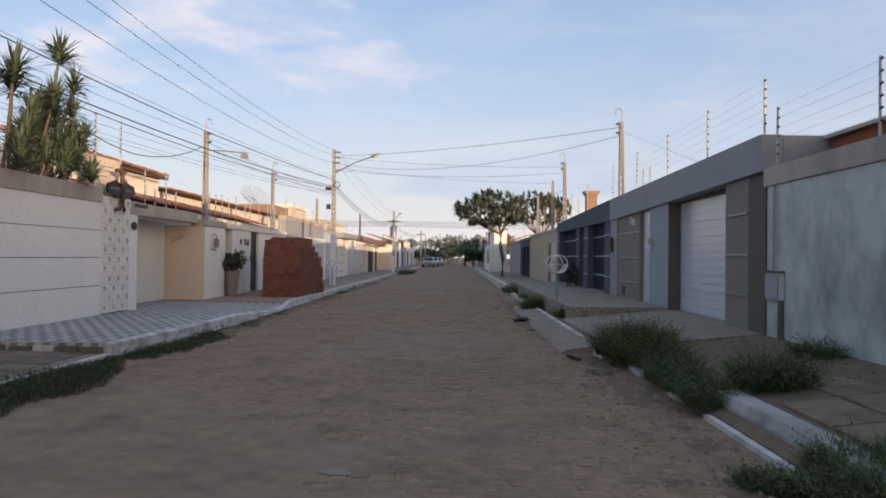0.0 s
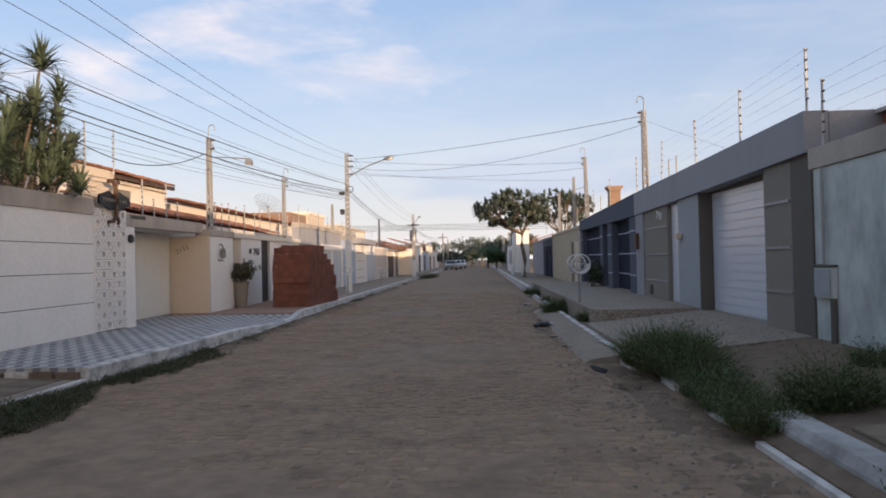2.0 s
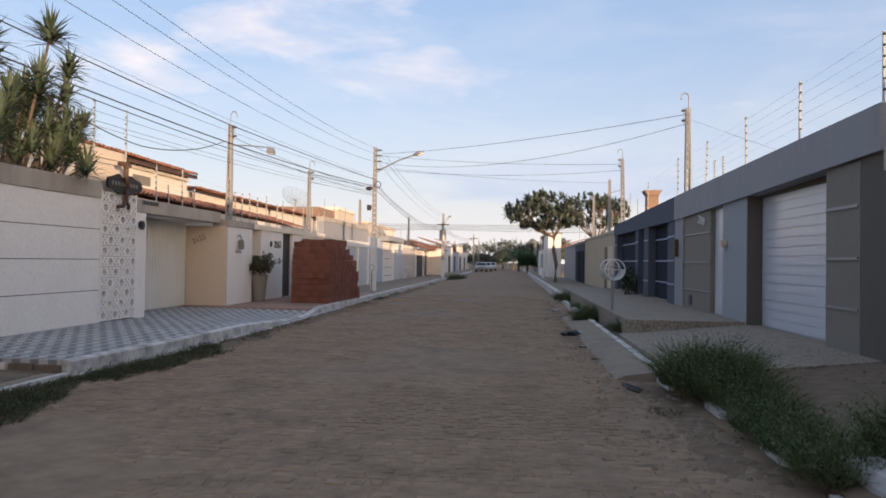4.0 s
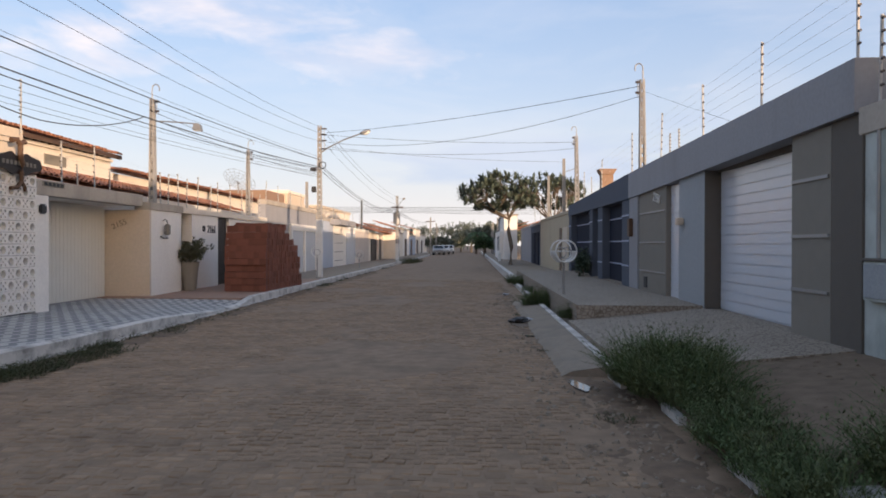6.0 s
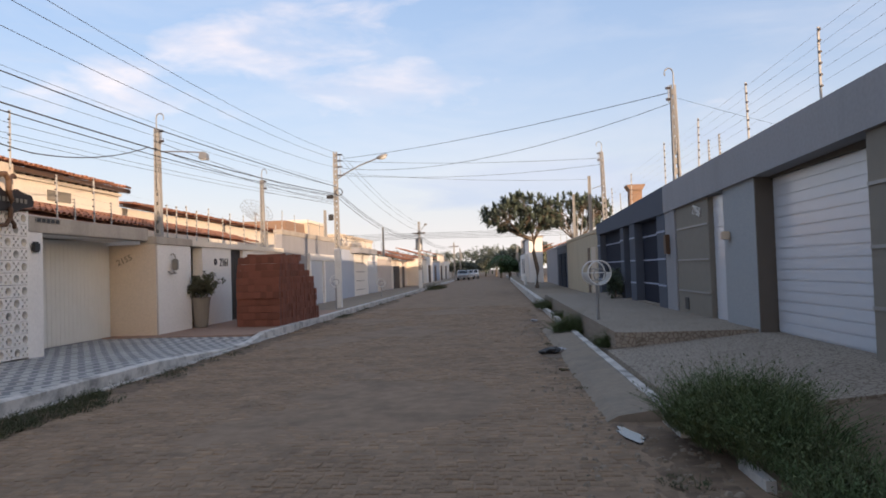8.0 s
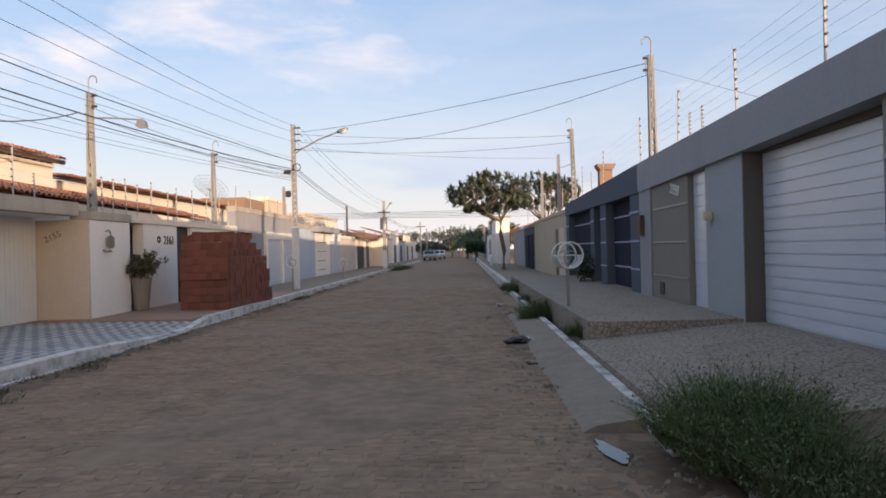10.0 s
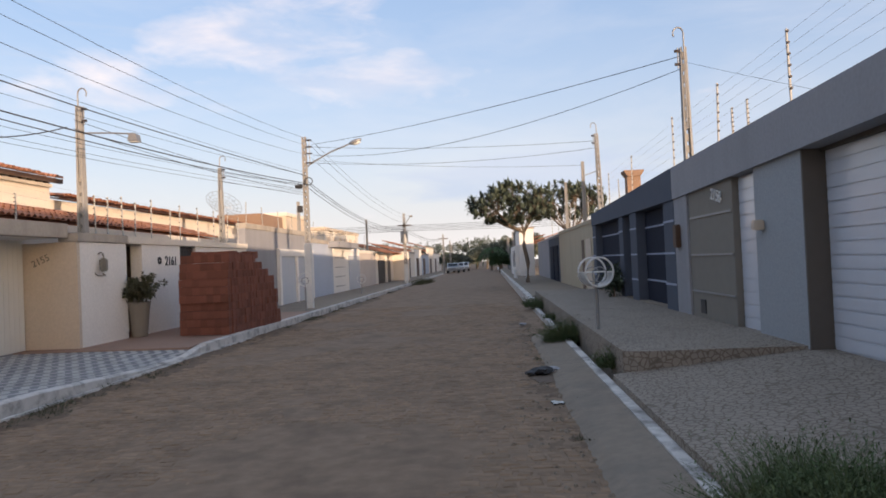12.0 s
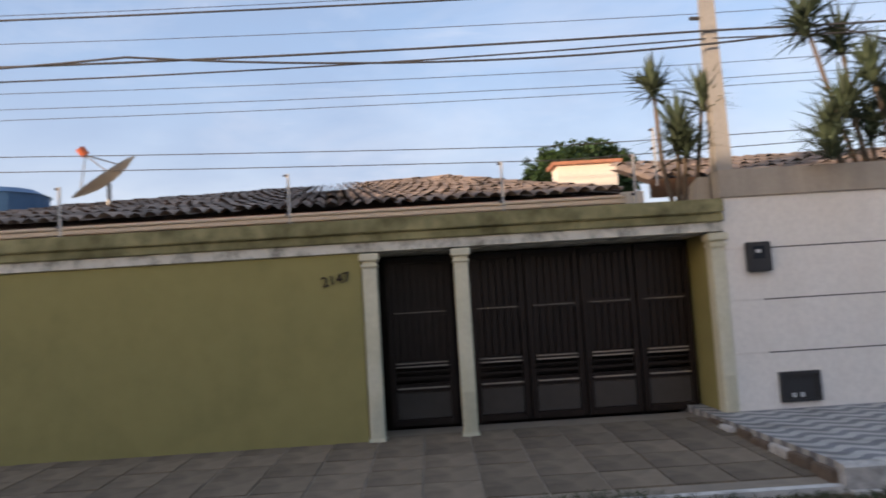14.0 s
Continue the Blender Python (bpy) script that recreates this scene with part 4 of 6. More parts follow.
part("meter_pipe", tube([(4.68, 10.37, 1.41), (4.68, 10.37, 2.68)], 0.02), "metal_grey", mw)
rh = thing("rear_house", (8, 0, 0.3), "unseen sun-blocking mass and brick wall behind the pale wall", "house")
# unseen block added to keep low sun off the west walls
part("wall", box(6.2, 13.5, -42.0, 3.5, 0.0, 4.25), "grey_paint", rh)
part("wall", box(5.7, 6.0, 3.6, 10.76, 0.0, 3.42), "block_join", rh, "bare brick side wall")
part("coping", box(5.6, 6.1, 3.6, 10.77, 3.423, 3.48), "concrete", rh)

gy = thing("grey_modern_house", (5.0, 16, 0.4), "grey and taupe modern house front with white garage door", "house")
part("fascia", prism([(10.80, 2.93), (21.42, 2.72), (21.42, 3.36), (10.80, 3.50)], 4.67, 5.0, "x"), "grey_paint", gy, "deep grey projecting fascia")
part("parapet", box(5.01, 12, 10.80, 10.98, 2.4, 3.49), "grey_paint", gy)
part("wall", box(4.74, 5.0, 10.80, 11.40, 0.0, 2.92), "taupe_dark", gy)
part("wall", box(4.74, 5.0, 11.41, 12.38, 0.0, 2.90), "taupe", gy, "taupe panel with pale metal strips")
part("wall", box(4.74, 5.0, 15.72, 17.25, 0.0, 2.83), "grey_stone", gy, "grey textured panel")
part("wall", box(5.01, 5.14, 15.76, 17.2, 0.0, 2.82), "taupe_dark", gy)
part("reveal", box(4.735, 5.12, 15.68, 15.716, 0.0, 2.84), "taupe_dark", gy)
part("wall", box(4.74, 5.0, 18.15, 20.52, 0.0, 2.78), "taupe", gy, "taupe panel with house number")
part("wall", box(4.70, 5.0, 20.53, 21.42, 0.0, 2.74), "grey_paint", gy)
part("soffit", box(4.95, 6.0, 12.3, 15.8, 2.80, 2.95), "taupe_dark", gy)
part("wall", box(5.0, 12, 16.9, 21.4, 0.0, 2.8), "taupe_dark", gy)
for z in (0.99, 1.65, 2.33):
    part("strip", box(4.722, 4.738, 11.45, 12.37, z - 0.02, z + 0.02), "metal_grey", gy)
    part("strip", box(4.722, 4.738, 18.20, 20.45, z - 0.07, z - 0.035), "metal_grey", gy)
lettering("2158", 0.27, "metal_white", gy, Matrix.Translation((4.722, 18.88, 2.48)) @ FACE_STREET_RIGHT @ pose(0, 0, 0, 0, 0, -12), label="white raised house number")
part("vent", box(4.72, 4.738, 19.70, 19.98, 0.55, 0.80, 0.004), "dark", gy)
part("wall_lamp", box(4.60, 4.735, 16.90, 17.05, 1.92, 2.06, 0.015), "cream", gy, "small cream wall lamp")
part("meter", box(4.60, 4.698, 20.98, 21.22, 1.75, 2.2, 0.015), "wood_brown", gy)
wg = thing("garage_door", (5.1, 14, 0.42), "white slatted aluminium garage door", "garage door")
part("panel", box(5.014, 5.06, 12.30, 15.67, 0.43, 2.83), "door_white", wg)
for k in range(15):
    part("slat", box(5.0, 5.013, 12.39, 15.66, 0.45 + k * 0.158, 0.588 + k * 0.158, 0.005), "door_white", wg)
wd = thing("entrance_door", (4.85, 17.6, 0.42), "narrow white slatted aluminium entrance door", "door")
part("panel", box(4.85, 4.9, 17.26, 18.14, 0.43, 2.78), "door_white", wd)
for k in range(12):
    part("slat", box(4.835, 4.849, 17.27, 18.13, 0.45 + k * 0.193, 0.625 + k * 0.193, 0.005), "door_white", wd)

bl = thing("blue_house", (5.0, 27, 0.4), "slate blue house front with navy gates and pale lines", "house")
part("fascia", prism([(21.44, 2.72), (32.6, 2.72), (32.6, 3.14), (21.44, 3.36)], 4.67, 5.36, "x"), "blue", bl)
for y0, y1 in ((21.44, 22.3), (25.1, 25.9), (26.9, 27.5), (31.9, 32.6)):
    part("column", box(4.70, 5.30, y0, y1, 0.0, 2.715, 0.006), "blue", bl, "slate blue column with pale bands")
    for z in (0.98, 1.62, 2.28):
        part("band", box(4.685, 4.698, y0 + 0.02, y1 - 0.02, z, z + 0.045), "blue_line", bl)
for y0, y1 in ((22.32, 25.08), (25.92, 26.88), (27.52, 31.88)):
    gt = part("gate", box(4.93, 4.97, y0, y1, 0.45, 2.7), "navy", bl, "navy sheet-metal gate")
    for z in (0.98, 1.62, 2.28):
        part("band", box(4.915, 4.928, y0, y1, z, z + 0.04), "blue_line", gt)
part("wall", box(5.31, 12, 21.44, 32.6, 0, 2.7), "blue", bl)
part("step", box(4.71, 5.3, 22.31, 31.89, 0.3, 0.49), "pave", bl)
ch = thing("chimney", (6.6, 34.25, 0.0), "red brick chimney with a flared cap", "chimney")
part("stack", box(6.30, 6.80, 34, 34.5, -0.1, 4.62), "old_brick", ch)
capm = prism([(6.30, 4.60), (6.80, 4.60), (6.92, 4.78), (6.92, 4.83), (6.18, 4.83), (6.18, 4.78)], 33.9, 34.6, "y")
part("cap", capm, "old_brick", ch)

be = low_house("beige_house", 32.62, 45.0, 2.85, "beige", "long beige plaster wall with brown doorways", "beige", x=4.73, ztop=0.14)
part("doorway", box(4.70, 4.729, 33.2, 34.6, 0.3, 2.3), "cream", be)
part("door", box(4.715, 4.73, 35.2, 35.9, 0.3, 2.3), "wood_brown", be)
b5 = low_house("dark_blue_house", 45.01, 52.0, 2.75, "blue", "slate blue wall with two dark gates", "grey_paint", x=4.75, ztop=0.15)
for y in (46.0, 48.6):
    part("gate", box(4.70, 4.748, y, y + 2.0, 0.3, 2.3), "navy", b5)
b6 = low_house("grey_far_house", 52.01, 62.0, 2.7, "grey_paint", "plain grey rendered street wall", "grey_paint", x=4.75, ztop=0.15)
b7 = thing("white_gable_house", (4.6, 64, 0.3), "white house whose gable end catches the sun", "house")
part("wall", box(3.35, 4.45, 62.01, 75.0, 0.0, 3.95), "white", b7)
part("cornice", box(3.25, 4.55, 61.9, 75.2, 3.96, 4.1, 0.02), "concrete", b7)
part("wall", box(3.05, 3.34, 64.0, 75.0, 0.0, 2.7), "white", b7)
for y in (65.0, 68.0):
    part("window", box(3.02, 3.049, y, y + 0.9, 1.0, 2.3), "dark", b7)
ymark = 75.3
for top, mat, width, lab in ((2.8, "beige", 10, "beige wall far up the street"), (2.6, "white", 9, "white wall far up the street"), (3.3, "cream_light", 12, "cream house far up the street"), (2.7, "grey_paint", 18, "grey wall far up the street")):
    h = low_house("far_house", ymark, ymark + width, top, mat, lab, "concrete", x=4.2)
    tile_roof("roof", (4.6, ymark, top + 0.2), (4.6, ymark + width, top + 0.2), (8, ymark, top + 1.2), (8, ymark + width, top + 1.2), "roof_red", h)
    ymark += width

# broken edge of the tiled platform
re_ = random.Random(6)
for k in range(7):
    x0 = -7.9 + k * 0.37
    part("edge_chunk", box(x0, x0 + re_.uniform(0.24, 0.36), 10.46 + re_.uniform(-0.02, 0.03), 10.528, 0.02, 0.178 - re_.uniform(0.0, 0.05), 0.012), "white_kerb" if k % 3 == 1 else "mud", bpy.data.objects["pavement_tiled"])


# ---- things on the west side ----
def brick_stack():
    """Stack of hollow clay blocks on the pavement, its far end stepped."""
    st = thing("brick_stack", (-5.9, 25.0, 0.17), "tall stack of red hollow clay building blocks", "brick stack")
    part("core", box(-6.40, -5.36, 23.50, 25.9, 0.17, 1.88), "block_join", st)
    r = random.Random(11)
    meshes = []
    for k in range(5):
        bm = box(-0.094, 0.094, -0.094, 0.094, -0.0925, 0.0925, 0.003)
        me = bpy.data.meshes.new("block")
        bm.to_mesh(me)
        bm.free()
        me.materials.append(M["block"])
        meshes.append(me)
    rows = 10
    off = place(st)

    def lay(x, y, z, turn):
        ob = new("clay_block", r.choice(meshes))
        ob.parent = st
        ob.matrix_basis = pose(x - off.x, y - off.y, z - off.z, r.uniform(-0.8, 0.8), r.uniform(-0.8, 0.8), turn + r.uniform(-2.0, 2.0))

    for k in range(rows):
        z = 0.17 + 0.095 + k * 0.191
        pull = 0.02 * max(0, k - 6)
        shift = 0.045 if k == 3 else 0.0
        for c in range(7):
            lay(-6.395 + pull + c * 0.176, 23.44 - c * 0.02 + r.uniform(-0.012, 0.012) + shift, z, 0)
        last = 18 - (0 if k < 2 else 1 if k < 5 else 2 if k < 7 else (4 if k == 7 else 6 if k == 8 else 8))
        for c in range(1, last):
            lay(-5.34 + c * 0.010 + r.uniform(-0.014, 0.014) - pull, 23.38 + c * 0.193, z, 0)
        for c in range(6):
            if k < 9:
                lay(-6.36 + c * 0.176, 23.38 + (last - 1) * 0.193, z, 0)
    for a in range(6):
        for b in range(11):
            if r.random() < 0.9:
                lay(-6.33 + a * 0.186, 23.65 + b * 0.193, 0.17 + 0.095 + 9.45 * 0.191 + r.uniform(-0.05, 0.01), 0)
    return st


brick_stack()


def leaf_cloud(centres, n, length, width, mat, name, parent, droop=0.2, seed=5, label=""):
    """Many small leaves round a set of twig ends."""
    r = random.Random(seed)
    verts, faces = [], []
    for c in centres:
        c = Vector(c)
        for k in range(n):
            d = Vector((r.gauss(0, 1), r.gauss(0, 1), r.gauss(0.25, 0.8))).normalized()
            side = d.cross(Vector((r.random() - 0.5, r.random() - 0.5, 1))).normalized()
            ln, w = length * r.uniform(0.6, 1.15), width * r.uniform(0.7, 1.2)
            p0 = c + d * length * r.uniform(0.0, 0.35)
            p1 = p0 + d * ln * 0.55
            p2 = p0 + d * ln - Vector((0, 0, droop * ln))
            b = len(verts)
            verts += [p0, p1 + side * w / 2, p2, p1 - side * w / 2]
            faces.append((b, b + 1, b + 2, b + 3))
    return raw_part(name, verts, faces, mat, parent, label)


pl = thing("potted_bush", (-7.64, 23.65, 0.17), "clipped round bush in a tall rough grey planter", "potted plant")
pot = bmesh.new()
rings_p = []
for z, rad in ((0.17, 0.17), (0.25, 0.19), (0.7, 0.23), (0.98, 0.27), (1.02, 0.285), (1.02, 0.24), (0.9, 0.22)):
    rings_p.append([pot.verts.new((-7.64 + rad * math.cos(a * math.pi / 8), 23.65 + rad * math.sin(a * math.pi / 8), z)) for a in range(16)])
for a, b in zip(rings_p, rings_p[1:]):
    for s in range(16):
        pot.faces.new((a[s - 1], a[s], b[s], b[s - 1]))
pot.faces.new(rings_p[0][::-1]), pot.faces.new(rings_p[-1])
part("planter", pot, "taupe", pl, "tall tapered grey planter")
part("stem", tube([(-7.64, 23.65, 0.9), (-7.62, 23.65, 1.2)], 0.03), "bark", pl)
r5 = random.Random(2)
leaf_cloud([(-7.60 + r5.gauss(0, 0.21), 23.62 + r5.gauss(0, 0.21), 1.34 + r5.gauss(0, 0.14)) for _ in range(150)], 18, 0.10, 0.05, "leaf_dull", "crown", pl)

gb = thing("gate_bush", (4.45, 27.3, 0.47), "dark leafy bush beside the navy gates", "shrub")
part("stem", tube([(4.45, 27.3, 0.45), (4.47, 27.3, 0.9)], 0.025), "bark", gb)
leaf_cloud([(4.45 + r5.gauss(0, 0.14), 27.3 + r5.gauss(0, 0.22), 0.95 + r5.gauss(0, 0.19)) for _ in range(80)], 14, 0.15, 0.05, "dracaena", "crown", gb)

# lantern-like shape added in place of an iron emblem of upright bars
wl2 = thing("wall_lantern", (-7.79, 22.2, 1.7), "weathered grey-brown iron emblem on the white pier", "wall lamp")
part("bracket", tube([(-7.79, 22.2, 2.18), (-7.72, 22.2, 2.22), (-7.66, 22.2, 2.12)], 0.018), "taupe", wl2)
part("emblem_body", box(-7.74, -7.60, 22.12, 22.28, 1.78, 2.08, 0.03), "taupe", wl2)
part("finial", tube([(-7.67, 22.2, 2.08), (-7.67, 22.2, 2.2)], 0.02, taper=0.3), "taupe", wl2)
part("arm", tube([(-7.79, 22.05, 1.75), (-7.72, 22.05, 1.7), (-7.72, 22.35, 1.7), (-7.79, 22.35, 1.75)], 0.015), "taupe", wl2)

em = thing("electric_meter", (-7.95, 11.25, 1.8), "black electricity meter box with a small window", "meter box")
part("box", box(-7.97, -7.88, 11.12, 11.40, 1.80, 2.15, 0.012), "dark", em)
part("window", box(-7.879, -7.873, 11.18, 11.32, 1.95, 2.10, 0.002), "glass", em)
part("dial", box(-7.8725, -7.871, 11.21, 11.27, 2.02, 2.06), "metal_white", em)
ve = thing("wall_vent", (-7.95, 11.6, 0.25), "dark recessed meter niche near the pavement", "vent")
vfr = bmesh.new()
for b4 in ((11.38, 11.42, 0.26, 0.61), (11.82, 11.86, 0.26, 0.61), (11.42, 11.82, 0.57, 0.61), (11.42, 11.82, 0.26, 0.29)):
    box(-7.97, -7.93, b4[0], b4[1], b4[2], b4[3], 0, vfr)
part("frame", vfr, "dark", ve)
part("back", box(-7.968, -7.962, 11.42, 11.82, 0.29, 0.57), "dark", ve)
part("dial", box(-7.961, -7.955, 11.52, 11.56, 0.31, 0.36), "metal_white", ve)
part("dial", box(-7.961, -7.955, 11.62, 11.66, 0.31, 0.36), "metal_white", ve)
m2 = thing("door_intercom", (-7.95, 17.05, 2.15), "small dark wall box beside the garage", "intercom")
part("box", box(-7.97, -7.90, 16.93, 17.15, 2.14, 2.34, 0.03), "dark", m2)
np_ = thing("name_plate", (-7.95, 17.4, 2.76), "dark plate with worn metal characters", "sign")
part("plate", box(-7.959, -7.95, 17.07, 17.82, 2.71, 2.81, 0.002), "taupe", np_)
for k in range(5):
    part("character", box(-7.949, -7.94, 17.12 + k * 0.14, 17.21 + k * 0.14, 2.725, 2.795), "dark", np_)

sg = thing("wooden_sign", (-7.93, 16.22, 3.0), "dark carved wooden sign with a twisted branch mount", "sign")
outline = [(15.58, 3.02), (15.62, 3.16), (15.85, 3.22), (16.0, 3.27), (16.12, 3.20), (16.3, 3.20), (16.45, 3.27), (16.62, 3.22), (16.86, 3.18), (16.92, 3.06), (16.88, 2.98), (16.60, 2.92), (16.42, 2.84), (16.22, 2.86), (16.02, 2.84), (15.82, 2.92), (15.62, 2.95)]
sb = prism(outline, -7.92, -7.87, "x")
part("board", sb, "wood_dark", sg)
part("branch", tube([(-7.90, 16.02, 3.48), (-7.86, 16.14, 3.50), (-7.85, 16.22, 3.40), (-7.84, 16.20, 3.22), (-7.84, 16.27, 3.05), (-7.84, 16.24, 2.88), (-7.85, 16.24, 2.72), (-7.86, 16.14, 2.60), (-7.90, 16.0, 2.58)], 0.055, 10, taper=0.7), "wood_brown", sg)
part("branch", tube([(-7.86, 16.24, 2.74), (-7.86, 16.36, 2.62), (-7.89, 16.40, 2.56)], 0.035, 8), "wood_brown", sg)
part("branch", tube([(-7.85, 16.22, 3.42), (-7.87, 16.36, 3.50), (-7.90, 16.44, 3.48)], 0.04, 8), "wood_brown", sg)
for k in range(9):
    part("letter", box(-7.868, -7.862, 15.72 + k * 0.115, 15.79 + k * 0.115, 3.02, 3.10), "taupe", sg)


# ---- poles, lamps, fence posts ----
def concrete_pole(x, y, z0, z1, w0, w1, label, group="", holes=True, white_to=0.0, lean=0.0):
    """Tapered double-T concrete pole with a pierced web."""
    ob = thing("utility_pole", (x, y, z0), label, "utility pole", group)
    bm = bmesh.new()
    for sx in (-1, 1):
        a = [bm.verts.new((x + sx * w0 / 2 * q, y + s * w0 / 2, z0)) for q, s in ((1, -1), (1, 1), (0.45, 1), (0.45, -1))]
        b = [bm.verts.new((x + lean + sx * w1 / 2 * q, y + s * w1 / 2, z1)) for q, s in ((1, -1), (1, 1), (0.45, 1), (0.45, -1))]
        bm.faces.new(a), bm.faces.new(b)
        for k in range(4):
            bm.faces.new((a[k], a[k - 1], b[k - 1], b[k]))
    bmesh.ops.recalc_face_normals(bm, faces=bm.faces)
    part("flange", bm, "concrete_pole", ob)
    web = bmesh.new()
    n = max(4, int((z1 - z0) / 0.22))
    for k in range(n):
        za, zb = z0 + (z1 - z0) * k / n, z0 + (z1 - z0) * (k + (0.62 if holes else 1.0)) / n
        t = k / n
        h = (w0 + (w1 - w0) * t) / 2
        box(x + lean * t - h * 0.45, x + lean * t + h * 0.45, y - h * 0.55, y + h * 0.55, za, zb, 0, web)
    part("web", web, "concrete_pole", ob, kind="stuff")
    if white_to:
        part("painted_base", box(x - w0 / 2 - 0.006, x + w0 / 2 + 0.006, y - w0 / 2 - 0.006, y + w0 / 2 + 0.006, z0, white_to), "metal_white", ob, "whitewashed lower part")
    return ob


def service_gear(pole, x, y, z, side):
    """Insulator rack and the bent conduit over a pole top."""
    part("conduit", tube([(x, y - 0.09, z - 1.6), (x, y - 0.09, z + 0.24)] + [(x + side * (0.10 - 0.10 * math.cos(a * math.pi / 6)), y - 0.09, z + 0.26 + 0.12 * math.sin(a * math.pi / 6)) for a in range(8)], 0.016), "metal_grey", pole)
    part("rack", tube([(x + side * 0.12, y - 0.08, z - 0.42), (x + side * 0.12, y - 0.08, z - 0.02)], 0.012), "metal_grey", pole)
    for k in (0.08, 0.34):
        part("insulator", tube([(x + side * 0.08, y - 0.08, z - k), (x + side * 0.18, y - 0.08, z - k)], 0.03, 10), "insulator", pole)


A = concrete_pole(-8.12, 11.0, 2.9, 5.95, 0.20, 0.13, "weathered tapered concrete service pole on the wall corner", lean=0.0)
service_gear(A, -8.1, 11.0, 5.95, 1)
part("bracket", tube([(-8.12, 11.0, 4.98), (-8.12, 10.78, 4.99)], 0.025), "dark", A)
B = concrete_pole(-7.95, 21.92, 2.6, 5.45, 0.17, 0.12, "concrete service pole carrying a floodlight arm")
service_gear(B, -7.92, 21.92, 5.45, 1)
C = concrete_pole(-7.95, 30.0, 2.6, 5.15, 0.16, 0.11, "concrete service pole behind the coping")
service_gear(C, -7.92, 30.0, 5.15, 1)
concrete_pole(-7.95, 39.6, 3.2, 4.8, 0.15, 0.12, "short dark concrete service pole", holes=False)
concrete_pole(-8.3, 60.0, 2.5, 5.15, 0.16, 0.13, "distant concrete service pole", holes=False)
lampB = thing("floodlight", (-6.9, 21.92, 4.7), "grey floodlight on a thin arm fixed to a pole", "street lamp")
part("arm", tube([(-7.88, 21.92, 4.86), (-7.3, 21.92, 4.83), (-6.75, 21.92, 4.78)], 0.018), "metal_grey", lampB)
part("housing", prism([(-6.83, 4.62), (-6.60, 4.60), (-6.63, 4.75), (-6.69, 4.79), (-6.79, 4.78)], 21.83, 22.01, "y"), "metal_grey", lampB)
part("lens", box(-6.81, -6.62, 21.85, 21.99, 4.588, 4.602), "lamp_glass", lampB)
P2 = concrete_pole(-5.83, 33.0, 0.12, 6.6, 0.23, 0.15, "tall concrete street pole with whitewashed base", white_to=2.6)
P2X, P2Y = -5.83, 33.0
for k, z in enumerate((6.45, 6.2, 5.95, 5.6)):
    part("insulator", tube([(P2X + 0.10, P2Y - 0.1, z), (P2X + 0.32, P2Y - 0.1, z)], 0.03, 8), "insulator", P2)
part("rack", tube([(P2X + 0.22, P2Y - 0.1, 5.5), (P2X + 0.22, P2Y - 0.1, 6.5)], 0.015), "metal_grey", P2)
part("junction_box", box(P2X - 0.32, P2X - 0.13, P2Y - 0.15, P2Y, 3.75, 4.0, 0.02), "dark", P2)
part("junction_box", box(P2X - 0.36, P2X - 0.1, P2Y - 0.2, P2Y - 0.05, 4.65, 4.8, 0.02), "dark", P2)
part("cable_coil", ring((P2X + 0.16, P2Y - 0.16, 4.9), Euler((radians(90), 0, 0)).to_quaternion(), 0.14, 0.02), "cable", P2)
SL = thing("street_lamp", (P2X, P2Y, 5.5), "street lamp on a long slanted arm", "street lamp")
part("arm", tube([(P2X + 0.05, P2Y, 5.45), (P2X + 0.3, P2Y, 5.62), (P2X + 1.0, P2Y, 5.98), (P2X + 1.75, P2Y, 6.25)], 0.03), "metal_grey", SL)
hd = bmesh.new()
bmesh.ops.create_uvsphere(hd, u_segments=14, v_segments=8, radius=1.0)
bmesh.ops.transform(hd, matrix=pose(P2X + 1.95, P2Y, 6.32, 0, -18, 0) @ Matrix.Diagonal((0.26, 0.12, 0.085, 1)), verts=hd.verts)
part("lamp_head", hd, "metal_grey", SL, smooth=True)
hd = bmesh.new()
bmesh.ops.create_uvsphere(hd, u_segments=12, v_segments=6, radius=1.0)
bmesh.ops.transform(hd, matrix=pose(P2X + 2.0, P2Y, 6.28, 0, -18, 0) @ Matrix.Diagonal((0.17, 0.09, 0.08, 1)), verts=hd.verts)
part("lens", hd, "lamp_glass", SL, smooth=True)
P3 = concrete_pole(-5.4, 60.0, 0.1, 5.5, 0.26, 0.17, "street pole with transformer and whitewashed base", white_to=1.6)
part("transformer", tube([(-5.4, 59.7, 3.2), (-5.4, 59.7, 4.1)], 0.28, 14), "metal_grey", P3, "grey transformer drum")
part("crossarm", box(-5.9, -4.9, 59.9, 60.0, 4.5, 4.6), "wood_brown", P3)
part("lamp_arm", tube([(-5.3, 60, 4.7), (-4.9, 59.9, 5.2)], 0.03), "metal_grey", P3)
part("lamp_head", box(-4.98, -4.72, 59.8, 60.0, 5.15, 5.3, 0.04), "metal_grey", P3)
P4 = concrete_pole(-4.95, 98.0, 0.1, 5.2, 0.24, 0.17, "far concrete street pole with crossarm", holes=False)
part("crossarm", box(-5.6, -4.3, 97.95, 98.05, 4.6, 4.7), "wood_brown", P4)
for x, y, z in ((-5.2, 118, 5.0), (-5.4, 126, 4.5), (3.3, 70.5, 4.6), (3.6, 84, 4.6), (3.4, 95, 4.4), (3.5, 104, 4.2)):
    concrete_pole(x, y, 0.1, z, 0.24, 0.18, "far pale concrete street pole", "far street poles", holes=False)
